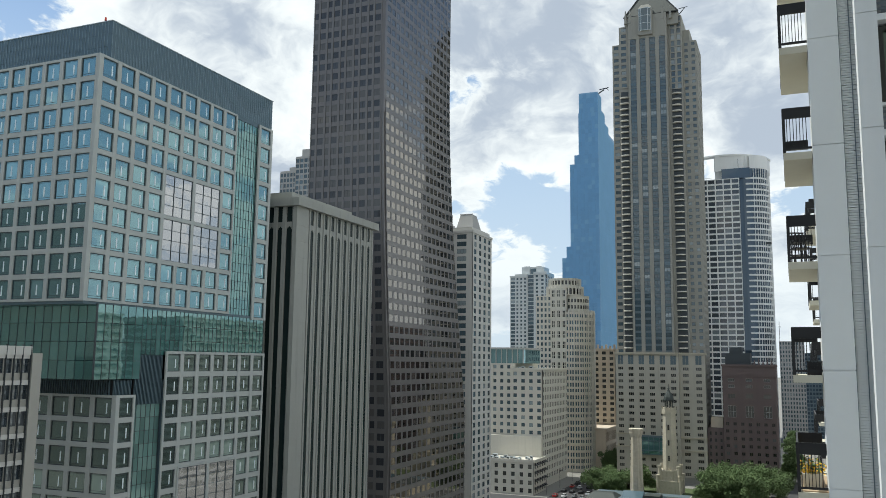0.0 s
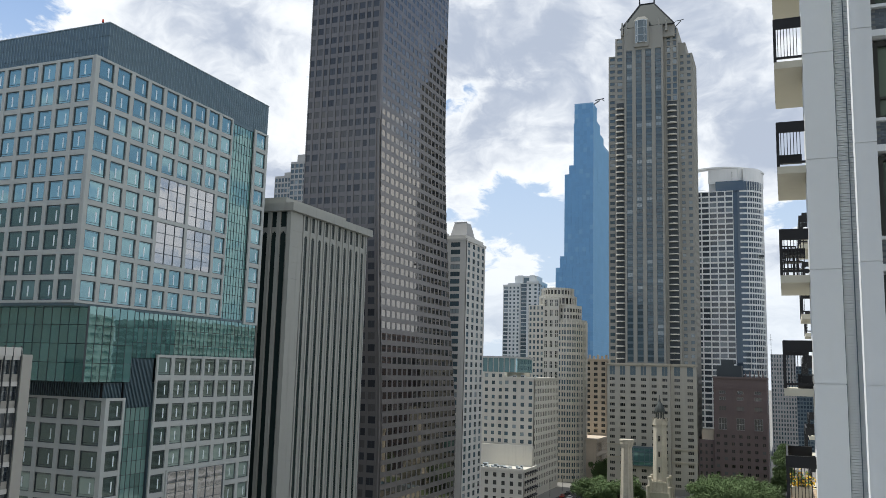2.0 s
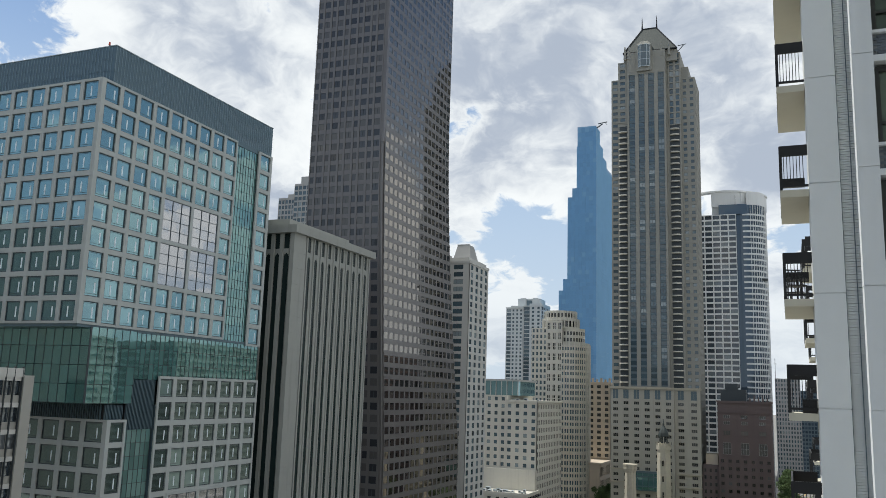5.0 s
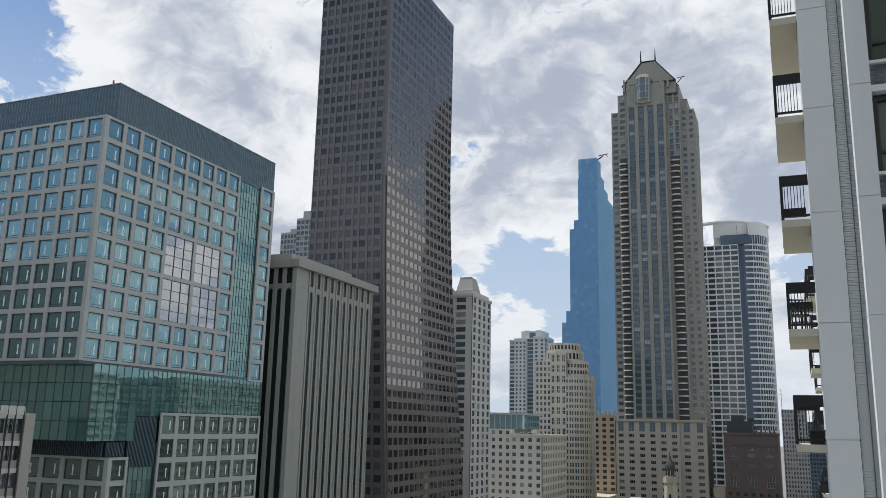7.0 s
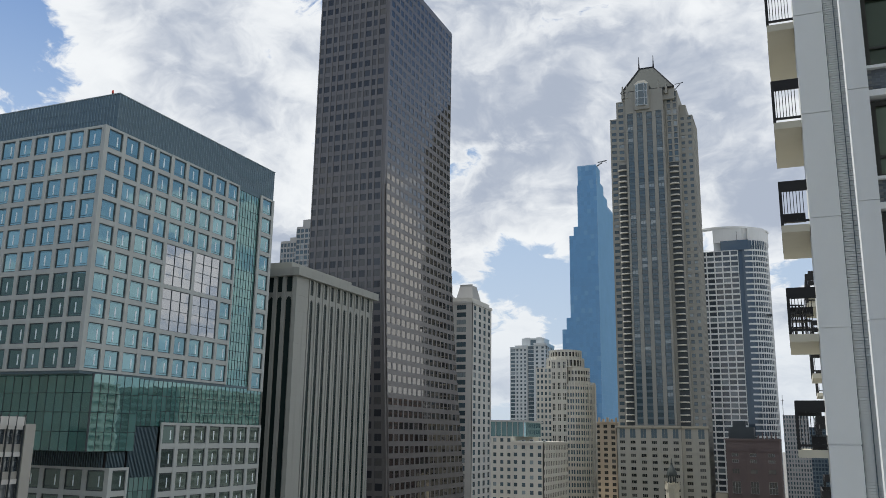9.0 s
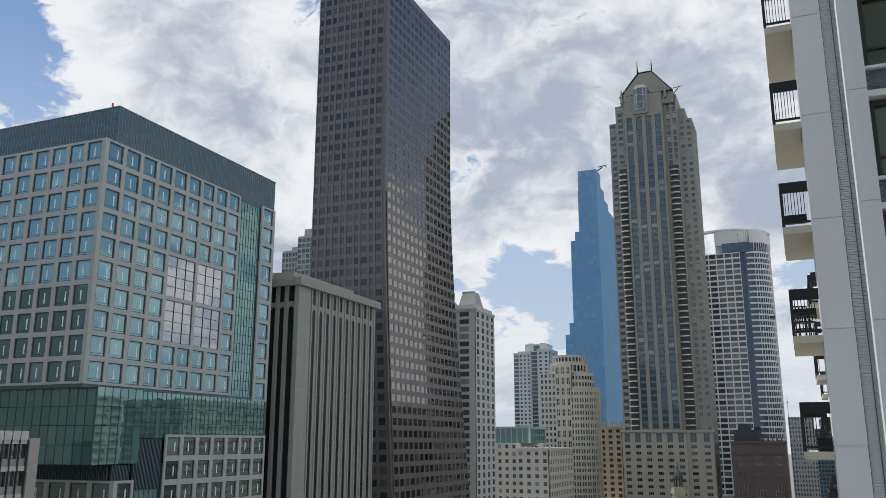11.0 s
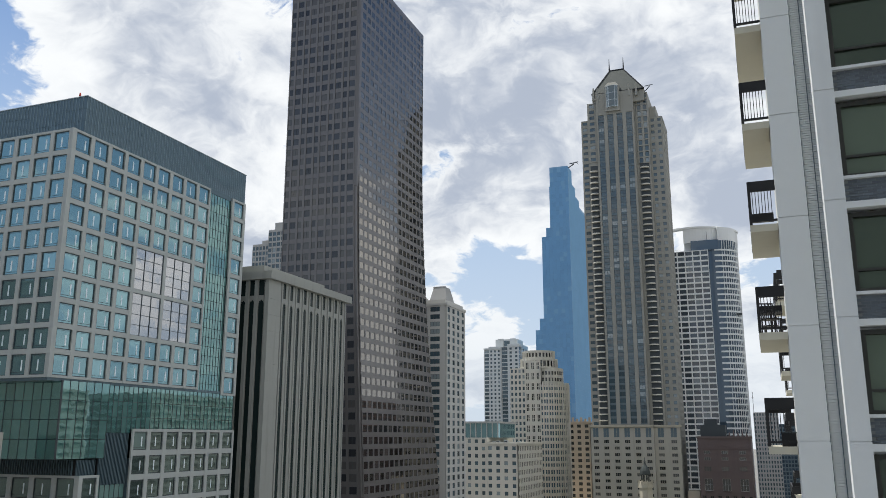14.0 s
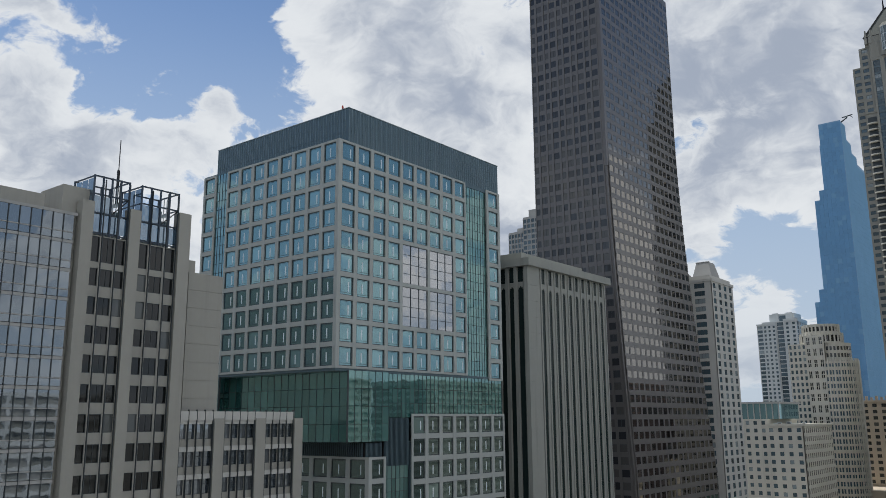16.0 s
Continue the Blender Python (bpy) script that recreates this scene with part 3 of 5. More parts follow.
        for k in range(4):
            for z0, z1 in ((84.9, 87.4), (87.75, 90.1)) if k < 2 else ((84.9, 87.4),):
                part("screen_glass", Shape().box(X - 0.60, X - 0.56, u0 + k * step + 0.14, u0 + (k + 1) * step - 0.14, z0, z1), M_SCREEN_GLASS, h)
        for k in range(3):
            part("screen_glass", Shape().box(X - 5.6 + k * 1.7, X - 4.1 + k * 1.7, u0 + 0.02, u0 + 0.06, 87.7, 92.6), M_SCREEN_GLASS, h)
        part("plant", Shape().box(X - 5.4, X - 2.0, u0 + 2.6, u1 - 0.6, 84.4, 88.6).box(X - 4.8, X - 3.0, u0 + 3.2, u1 - 1.2, 88.6, 90.4).box(X - 2.0, X - 1.7, u0 + 3.0, u1 - 0.9, 84.4, 87.2), M_SLATE, h, "grey roof plant behind the screen")
        part("ladder", Shape().bar((X - 1.4, u1 - 1.9, 84.4), (X - 1.4, u1 - 1.9, 92.0), 0.05).bar((X - 1.4, u1 - 1.4, 84.4), (X - 1.4, u1 - 1.4, 92.0), 0.05), M_PALE_SASH, h)
        part("brace", Shape().bar((X - 0.7, u0, 84.6), (X - 0.7, u1, 90.2), 0.07), M_BLACK, h)
        part("duct", Shape().bar((X - 3, u0, 88), (X - 3, u1, 90), 0.25), M_PALE_SASH, h)
        part("duct", Shape().bar((X - 4, u0 + 0.3, 86), (X - 4, u1 - 0.3, 86), 0.5), M_PALE_SASH, h)
    part("mast", Shape().box(X - 4, X - 3.7, 62.2, 62.5, 90, 95.5).box(X - 3.9, X - 3.8, 62.3, 62.4, 95.5, 100.2), M_BLACK, h)
    # glass wing
    s, b, m = Shape(), Shape(), Shape()
    rows, z0, z1 = 20, 8.0, 86.6
    for j in range(rows):
        a, c = z0 + (z1 - z0) * j / rows, z0 + (z1 - z0) * (j + 1) / rows
        for i in range(7):
            y0, y1 = 44.4 + 10.2 * i / 7, 44.4 + 10.2 * (i + 1) / 7
            s.box(X - 1.2, X - 0.6, y0 + 0.04, y1 - 0.04, a + 1.62, c - 0.02)
            s.box(X - 1.2, X - 0.58, y0 + 0.04, y1 - 0.04, a + 0.5, a + 1.42)
            m.box(X - 0.7, X - 0.45, y0 - 0.04, y0 + 0.04, a, c)
        for i in range(8):
            x0 = X - 1.3 - i * 1.6
            s.box(x0 - 1.55, x0, 44.3, 44.5, a + 0.6, c - 0.02)
        b.box(X - 14, X - 0.52, 44.35, 54.6, a, a + 0.42).box(X - 14, X - 0.55, 44.38, 54.6, a + 1.45, a + 1.60)
    b.box(X - 14, X - 0.5, 44.3, 55.0, z1, z1 + 0.4)
    w = part("glass_wing", b, M_GREY_STONE, h, "banded curtain wall of the glass wing")
    tagged(part("pane_field", s, M_WING_GLASS, w), "", "", "", "stuff")
    tagged(part("mullion_field", m, M_SASH, w), "", "", "", "stuff")


pier_building()


# ---- ribbed concrete tower ----
def ribbed_tower():
    X, Y = -112.0, 173.0
    h = thing("ribbed_tower", "grey concrete tower with close vertical ribs and flat cap", "building")
    body = Shape().box(-141, X - 0.42, Y + 0.75, 213.6, 0, 96.8)
    part("core", body, M_RIB_GLASS, h, "dark green-grey glass between the ribs")
    for k in range(24):
        part("corner_pier", Shape().box(X - 1.2, X, Y, Y + 5.6, k * 4.0 + 0.03, k * 4.0 + 3.97), M_CONCRETE, h)
    part("pier_core", Shape().box(X - 1.15, X - 0.06, Y + 0.06, Y + 5.54, 0, 96.8), M_CONCRETE, h)
    arch = lambda a, b, z, n=5: [(a + (b - a) * (0.5 - 0.5 * math.cos(math.pi * k / n)), z + (b - a) * 0.5 * math.sin(math.pi * k / n)) for k in range(n + 1)]
    def infill(face, pos, u0, u1, s0, s1, w0, w1):
        """The panel of one bay round a round-headed slot from s0 to s1, with a square opening over it."""
        p = Shape()
        p.slab(face, pos, u0, s0, w0, w1, 0, 96.8).slab(face, pos, s1, u1, w0, w1, 0, 96.8)
        head = arch(s0, s1, 91.0)
        for (a, za), (b, zb) in zip(head, head[1:]):
            p.slab(face, pos, a, b, w0, w1, min(za, zb) + 0.02, 92.9)
        return p
    n, pitch = 10, 3.42
    for i in range(n + 1):
        y = 179.2 + pitch * i
        part("rib", Shape().box(X - 1.3, X + 0.05, y - 0.24, y + 0.24, 0, 96.8), M_CONCRETE, h)
        if i < n:
            part("infill", infill("N", X - 0.1, y + 0.24, y + pitch - 0.24, y + 0.75, y + 2.15, -0.3, -0.12), M_CONCRETE, h)
    for i in range(11):
        x = X - 1.2 - (i + 1) * 2.6
        part("rib", Shape().box(x - 0.45, x + 0.45, Y + 0.1, Y + 1.3, 0, 96.8), M_CONCRETE, h)
        part("infill", infill("E", Y + 0.5, x + 0.45, x + 2.15, x + 0.5, x + 2.1, -0.22, -0.05), M_CONCRETE, h)
    part("cap", Shape().box(-142, X + 1.0, Y - 0.8, 215.4, 96.75, 98.7), M_CONCRETE, h, "flat concrete roof cap")
    part("roof_block", Shape().box(-139, X - 3.0, Y + 2.0, 206, 98.7, 100.8), M_CONCRETE, h)


ribbed_tower()


# ---- brown granite tower, its north side sweeping out to the foot ----
def granite_tower():
    h = thing("granite_tower", "tall brown granite tower with small square windows and flared foot", "building")
    g, east_glass = (M_GRANITE_GLASS, M_SASH), (M_GRANITE_GLASS_E, M_SASH)
    Y0, Y1, FL = 236.0, 293.0, 3.72
    def flare(z):
        t = max(0.0, min(1.0, (165 - z) / 125.0))
        return -121.0 + 4.6 * t * t * (1.6 - 0.6 * t)
    f = Front(h, M_GRANITE, 300)
    nf = 59
    for j in range(nf):
        z = j * FL
        wider = (flare(z) + 121) * 1.6
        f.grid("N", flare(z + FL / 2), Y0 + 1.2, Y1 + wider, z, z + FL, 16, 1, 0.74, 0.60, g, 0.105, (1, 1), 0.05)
        east, u = flare(z + FL / 2) - 1.2, -148.6
        for k in range(5):                                      # a narrow and a wide window in each bay
            bay = (east + 148.6) / 5
            f.grid("E", Y0, u, u + bay * 0.42, z, z + FL, 1, 1, 0.66, 0.60, east_glass, 0.14, (1, 1), 0.07, proud=0.10)
            f.grid("E", Y0, u + bay * 0.42, u + bay, z, z + FL, 1, 1, 0.72, 0.60, east_glass, 0.14, (2 if (j + k) % 3 else 1, 1), 0.07, proud=0.10)
            u += bay
    f.close("brown polished granite walls")
    shell = Shape()
    for j in range(nf + 1):
        z = j * FL
        x, wider = flare(z) - 0.36, (flare(z) + 121) * 1.6
        shell.v += [(-148.5, Y0 + 0.2, z), (x, Y0 + 0.2, z), (x, Y1 + wider - 0.1, z), (-148.5, Y1 + wider - 0.1, z)]
        if j:
            shell.f += [(4 * j - 4 + k, 4 * j - 4 + (k + 1) % 4, 4 * j + (k + 1) % 4, 4 * j + k) for k in range(4)]
    shell.f += [(3, 2, 1, 0), (4 * nf, 4 * nf + 1, 4 * nf + 2, 4 * nf + 3)]
    shell.m += [0] * len(shell.f)
    part("core", shell, M_GRANITE, h)
    part("corner", Shape().box(-122.2, -120.9, Y0 + 0.02, Y0 + 1.2, 140, nf * FL), M_GRANITE, h)
    part("parapet", Shape().box(-148.6, -121.0, Y0, Y1, nf * FL, nf * FL + 1.6), M_GRANITE, h)


granite_tower()


def plain_tower(name, label, wall, faces, core, core_mat=None, keep=200, extra=None):
    h = thing(name, label, "building")
    f = Front(h, wall, keep)
    for kw in faces:
        f.grid(**kw)
    f.close()
    s = Shape()
    for b in core:
        s.box(*b)
    part("core", s, core_mat or wall, h)
    return h


DG, SL = (M_DARK_GLASS, M_SASH), (M_PARK_GLASS, M_SASH)

# cream tower behind the granite one
h = plain_tower("cream_tower", "pale cream apartment tower with a small hipped roof turret", M_PALE, [
    dict(face="N", pos=-116.8, u0=309.0, u1=331.5, z0=0, z1=110.5, cols=4, rows=37, wf=0.46, hf=0.66, mats=SL, rec=0.2),
    dict(face="E", pos=309.0, u0=-126.5, u1=-116.8, z0=0, z1=110.5, cols=1, rows=37, wf=0.42, hf=0.62, mats=SL, rec=0.2, bars=(3, 1))],
    [(-148, -117.1, 309.3, 331.3, 0, 110.5)])
part("cornice", Shape().box(-148, -116.5, 308.7, 331.8, 110.5, 111.5).box(-147, -117.6, 310, 331, 111.5, 113), M_PALE, h)
part("turret", Shape().prism([(-128, 318), (-120, 318), (-120, 328), (-128, 328)], 113, 120.0, 0, [(-126.6, 320), (-121.4, 320), (-121.4, 325.5), (-126.6, 325.5)]).box(-126.8, -121.2, 319.9, 320.2, 120.0, 120.3).box(-133, -127.5, 312, 316, 113, 114.6), M_GREY_STONE, h, "pale grey metal mansard turret")

# low shop with awnings, hotel, and stepped tower along the avenue
h = plain_tower("corner_shop", "low limestone shop with dark window awnings and flat roof", M_CREAM, [
    dict(face="E", pos=371.0, u0=-134, u1=-110, z0=0, z1=14.0, cols=6, rows=4, wf=0.42, hf=0.55, mats=DG, rec=0.3),
    dict(face="N", pos=-110.0, u0=371, u1=391, z0=0, z1=14.0, cols=5, rows=4, wf=0.5, hf=0.55, mats=DG, rec=0.3)],
    [(-134, -110.3, 371.3, 391, 0, 14.0)])
part("parapet", Shape().box(-134.4, -109.6, 370.6, 371.2, 14, 15.4).box(-110.2, -109.6, 371.2, 391.2, 14, 15.4).box(-134, -110.2, 371.2, 391, 14, 14.4), M_CREAM, h)
for j in range(4):
    for i in range(5):
        y = 371 + 4 * i + 2
        z = 2.4 + j * 3.5
        a = part("awning", Shape().prism([(-110.0, y - 1.2), (-108.8, y - 1.2), (-108.8, y + 1.2), (-110.0, y + 1.2)], z, z + 0.9, 0, [(-110.0, y - 1.2), (-109.9, y - 1.2), (-109.9, y + 1.2), (-110.0, y + 1.2)]), M_BLACK, h)
h = plain_tower("hotel_building", "cream limestone hotel with square windows and green glazed top storey", M_CREAM, [
    dict(face="E", pos=393.0, u0=-128, u1=-112, z0=24, z1=55.4, cols=4, rows=9, wf=0.45, hf=0.5, mats=SL, rec=0.3),
    dict(face="E", pos=394.5, u0=-146, u1=-128, z0=24, z1=58.6, cols=5, rows=10, wf=0.45, hf=0.5, mats=SL, rec=0.3),
    dict(face="N", pos=-112.0, u0=393, u1=440, z0=3, z1=55.4, cols=15, rows=14, wf=0.5, hf=0.6, mats=DG, rec=0.35)],
    [(-128.1, -112.35, 393.35, 440, 0, 55.4), (-150, -128.1, 394.85, 440, 0, 58.6), (-150, -112.4, 391.5, 393.3, 0, 24)])
part("glazed_storey", Shape().box(-147, -124, 400, 430, 58.6, 65.5), M_LURIE_GLASS, h, "green glazed top storey")
s = Shape().box(-148, -123, 399, 431, 65.5, 66.4)
for i in range(9):
    s.box(-147 + i * 2.85, -146.6 + i * 2.85, 399.6, 400, 58.6, 65.5)
part("glazed_storey_frame", s, M_GREY_STONE, h)
part("parapet", Shape().box(-128, -111.5, 392.5, 440.5, 55.4, 56.4), M_CREAM, h)


def stepped_tower():
    h = thing("stepped_tower", "cream stone apartment tower with rounded corner and stepped crown", "building")
    f = Front(h, M_CREAM, 250)
    f.grid("E", 460.0, -135.0, -126.0, 10, 97, 4, 27, 0.52, 0.58, SL, 0.2)
    f.grid("E", 458.5, -126.0, -116.8, 20, 101, 3, 14, 0.66, 0.72, (M_DARK_GLASS, M_CREAM), 0.3, (2, 2), 0.30)
    f.close()
    core = Shape().box(-135, -117, 460.3, 476, 0, 97).box(-126, -117.0, 458.9, 470, 0, 101).box(-126, -116.8, 458.5, 458.9, 0, 20)
    part("core", core, M_CREAM, h)
    # rounded corner: a ring of bays
    cx, cy, r = -117.0, 471.5, 13.0
    glass, walls = Shape(), Shape()
    ring = lambda rr, a0, a1, n: [(cx + rr * math.sin(a0 + (a1 - a0) * i / n), cy - rr * math.cos(a0 + (a1 - a0) * i / n)) for i in range(n + 1)]
    q = ring(r - 0.5, 0, math.pi / 2, 12)
    glass.prism(q + [(cx, cy)], 0, 87.6)
    for i in range(15):
        a = i / 14 * math.pi / 2
        x, y = cx + r * math.sin(a), cy - r * math.cos(a)
        walls.prism([(x + (0.44 if i % 2 else 0.24) * math.cos(k), y + (0.44 if i % 2 else 0.24) * math.sin(k)) for k in (0.4, 2.0, 3.6, 5.2)], 0, 88.8)
    for j in range(26):
        z = j * 3.45
        o, n_ = ring(r, 0, math.pi / 2, 12), ring(r - 0.6, 0, math.pi / 2, 12)
        walls.prism(o + n_[::-1], z, z + (1.25 if j % 4 else 1.75))
    part("rounded_bay", glass, M_PARK_GLASS, h)
    part("bay_grid", walls, M_CREAM, h, "", True)
    part("side_wall", Shape().box(-117, cx + r - 0.2, cy, 475, 0, 88), M_CREAM, h)
    q = ring(10.2, 0, math.pi / 2, 10)
    part("upper_bay", Shape().prism(q + [(cx - 1, cy)], 87.6, 97.0), M_CREAM, h)
    for k in range(9):
        a = (k + 0.5) / 9 * math.pi / 2
        x, y = cx + 10.2 * math.sin(a), cy - 10.2 * math.cos(a)
        for z in (89.6, 93.2):
            w = part("window", Shape().box(-0.5, 0.5, -0.12, 0.12, 0, 2.0), M_DARK_GLASS, h)
            w.location, w.rotation_euler = (x, y, z), (0, 0, a)
    # crown
    kx, ky = -120.5, 469.6
    for rad, z0, z1 in ((10.4, 97, 102.5), (9.0, 102.5, 107.0)):
        c = [(kx + rad * math.cos(2 * math.pi * i / 28), ky + rad * math.sin(2 * math.pi * i / 28)) for i in range(28)]
        inner = [(kx + (rad - 0.7) * math.cos(2 * math.pi * i / 28), ky + (rad - 0.7) * math.sin(2 * math.pi * i / 28)) for i in range(28)]
        part("crown_glass", Shape().prism(inner, z0, z1 - 0.3), M_DARK_GLASS, h)
        part("crown_ring", Shape().prism(c, z1 - 1.3, z1).prism(c, z0, z0 + 0.8), M_CREAM, h)
        for i in range(28):
            x, y = c[i]
            part("crown_pier", Shape().box(x - 0.35, x + 0.35, y - 0.35, y + 0.35, z0, z1), M_CREAM, h)


stepped_tower()

h = plain_tower("peach_tower", "peach stone apartment block with bay windows and a crested roof", M_ORANGE, [
    dict(face="E", pos=500.0, u0=-111.5, u1=-98, z0=24, z1=67, cols=3, rows=13, wf=0.5, hf=0.55, mats=DG, rec=0.3, bars=(2, 1)),
    dict(face="N", pos=-98.0, u0=500, u1=520, z0=24, z1=67, cols=5, rows=13, wf=0.5, hf=0.55, mats=DG, rec=0.3)],
    [(-125, -98.3, 500.3, 520, 0, 67)])
s = Shape().box(-112, -97.6, 499.5, 520.5, 67, 68)
for i in range(6):
    s.box(-111.5 + i * 2.5, -110.3 + i * 2.5, 499.8, 501, 68, 69.6 + 0.8 * (i % 2))
part("roof_crest", s, M_ORANGE, h)
h = plain_tower("peach_podium", "low peach stone podium with arched shop windows", M_ORANGE, [
    dict(face="N", pos=-98.0, u0=470, u1=499, z0=0, z1=22, cols=9, rows=3, wf=0.55, hf=0.7, mats=DG, rec=0.4)], [(-110, -98.4, 470, 499.5, 0, 22)])
part("cornice", Shape().box(-111, -97.4, 469.5, 499.6, 22, 23.2), M_ORANGE, h)

# pale bluish white: the haze of distance is put into the base colour
M_HAZE_WHITE = stone("haze_white_concrete", (0.56, 0.585, 0.58), 0.9, 0.08, 1.0, 0.08, 0.1)
h = plain_tower("tan_tower", "distant pale apartment tower with dark vertical window bands", M_HAZE_WHITE, [
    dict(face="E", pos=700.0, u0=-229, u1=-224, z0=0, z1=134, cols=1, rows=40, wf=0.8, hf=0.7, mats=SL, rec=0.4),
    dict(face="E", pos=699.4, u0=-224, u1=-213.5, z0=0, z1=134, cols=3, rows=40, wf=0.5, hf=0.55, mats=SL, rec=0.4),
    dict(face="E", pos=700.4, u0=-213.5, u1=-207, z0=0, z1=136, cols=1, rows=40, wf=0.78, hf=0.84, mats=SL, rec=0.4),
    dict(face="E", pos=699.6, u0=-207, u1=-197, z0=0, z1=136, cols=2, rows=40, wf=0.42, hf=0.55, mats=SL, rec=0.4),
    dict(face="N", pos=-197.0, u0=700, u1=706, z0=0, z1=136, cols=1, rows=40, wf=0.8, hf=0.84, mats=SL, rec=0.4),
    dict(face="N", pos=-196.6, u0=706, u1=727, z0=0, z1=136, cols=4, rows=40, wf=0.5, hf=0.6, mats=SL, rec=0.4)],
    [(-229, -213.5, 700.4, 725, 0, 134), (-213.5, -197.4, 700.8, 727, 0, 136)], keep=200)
part("parapet", Shape().box(-224.4, -213.2, 698.9, 725, 134, 136.4).box(-207.4, -196.2, 699.1, 727, 136, 138.2).box(-229.3, -224.4, 699.6, 722, 134, 135.2), M_HAZE_WHITE, h)
part("penthouse", Shape().box(-219.5, -199.5, 704, 722, 136, 143).box(-217, -212, 703.4, 704, 136, 143.6).box(-206, -201, 703.4, 704, 136, 143.6), M_HAZE_WHITE, h, "stepped pale roof block")
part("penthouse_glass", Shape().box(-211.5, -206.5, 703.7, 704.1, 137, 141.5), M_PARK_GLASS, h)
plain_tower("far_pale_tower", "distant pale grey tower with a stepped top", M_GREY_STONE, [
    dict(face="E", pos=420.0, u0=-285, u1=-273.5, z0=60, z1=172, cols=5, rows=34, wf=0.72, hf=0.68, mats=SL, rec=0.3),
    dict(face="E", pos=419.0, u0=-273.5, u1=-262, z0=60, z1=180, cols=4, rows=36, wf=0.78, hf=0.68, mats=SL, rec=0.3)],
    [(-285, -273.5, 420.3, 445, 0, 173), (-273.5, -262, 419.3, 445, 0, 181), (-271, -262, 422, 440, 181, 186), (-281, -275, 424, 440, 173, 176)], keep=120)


# ---- tapering tower with a hipped crown ----
def crown_tower():
    h = thing("crown_tower", "tall buff stone tower with curved balconies and hipped metal crown", "building")
    f = Front(h, M_PARK, 300)
    Y = 440.0
    # base
    base = Front(h, M_PARK_BASE, 120)
    triple, panel = (M_DARK_GLASS, M_PARK_BASE), (M_SLATE, M_PARK_BASE)
    base.grid("E", Y - 1, -86.0, -54.0, 3.0, 58.4, 6, 17, 0.49, 0.50, triple, 0.3, (3, 1), 0.09)
    base.grid("E", Y + 1, -54.0, -41.3, 3.0, 58.4, 2, 17, 0.46, 0.50, triple, 0.3, (3, 1), 0.09)
    base.grid("E", Y - 1, -86.0, -54.0, 58.4, 64, 6, 1, 0.55, 0.86, panel, 0.2, (2, 1), 0.12)
    base.grid("E", Y + 1, -54.0, -41.3, 58.4, 64, 2, 1, 0.5, 0.86, panel, 0.2, (2, 1), 0.12)
    base.close("buff stone base walls", "base_wall")
    # shaft: flanks and the glazed middle
    f.grid("E", Y + 4, -86.0, -81.8, 64, 234, 1, 48, 0.62, 0.5, SL, 0.3)
    f.grid("E", Y + 1.5, -81.8, -76.9, 208, 243, 1, 10, 0.55, 0.55, SL, 0.3, (2, 1))
    f.grid("E", Y, -76.6, -56.0, 64, 236, 4, 1, 0.62, 0.985, SL, 0.3, skip=lambda i, j: True)
    strips = Front(h, M_SLATE, 200)
    for i in range(4):
        u = -76.6 + 5.15 * (i + 0.19)
        strips.grid("E", Y + 0.3, u, u + 5.15 * 0.62, 65.5, 234.5, 1, 50, 0.94, 0.66, SL, 0.15, (2, 1), 0.1)
    strips.close("slate metal spandrels", "spandrel_strip")
    f.grid("E", Y + 3, -55.0, -48.6, 205, 246, 2, 12, 0.6, 0.8, SL, 0.4)
    f.grid("E", Y + 6, -48.6, -41.4, 64, 232, 2, 48, 0.5, 0.5, SL, 0.3)
    f.grid("N", -41.4, Y + 6.5, 470, 0, 232, 6, 66, 0.5, 0.5, SL, 0.3)
    f.close("buff precast stone walls")
    for b in ((-85.9, -54, Y - 0.6, 472, 0, 64),
              (-54, -41.7, Y + 1.4, 472, 0, 64),
              (-85.9, -81.8, Y + 4.4, 470, 64, 234),
              (-81.8, -76.6, Y + 1.9, 468, 64, 243),
              (-76.6, -56, Y + 0.5, 468, 64, 247.5),
              (-56, -48.6, Y + 3.4, 468, 64, 246),
              (-78.6, -76.6, Y + 1.2, 466, 243, 247.6),
              (-56, -50.0, Y + 1.5, 466, 241, 247.6),
              (-48.6, -41.7, Y + 6.4, 470, 64, 232),
              (-48.6, -45, Y + 8, 468, 232, 239),
              (-76.6, -56, Y, Y + 0.5, 236, 247.5)):
        part("core", Shape().box(*b), M_PARK, h)
    part("ledge", Shape().box(-86.6, -53.8, Y - 1.8, Y + 4, 64, 65).box(-53.8, -40.8, Y + 0.4, Y + 6, 64, 65), M_CREAM_DARK, h)
    # balconies
    slabs = {}
    for cx, cy, w in ((-79.2, Y + 1.9, 2.5), (-52.0, Y + 3.4, 2.5)):
        for j in range(43):
            z = 67.0 + j * 3.22
            ring = [(cx + w * math.cos(a), cy - 1.9 * math.sin(a)) for a in [math.pi * k / 8 for k in range(9)]]
            b = part("balcony", Shape().prism([(x - cx, y - cy) for x, y in ring], 0, 0.62) if not slabs else slabs["b"], M_CREAM, h)
            slabs.setdefault("b", b.data)
            b.location = (cx, cy, z)
    # dark sheets on the flat wall paint the shade behind the balconies
    part("balcony_recess", Shape().box(-81.2, -77.2, Y + 1.84, Y + 2.0, 65, 206).box(-54.4, -49.4, Y + 3.34, Y + 3.5, 65, 205), M_SASH, h)
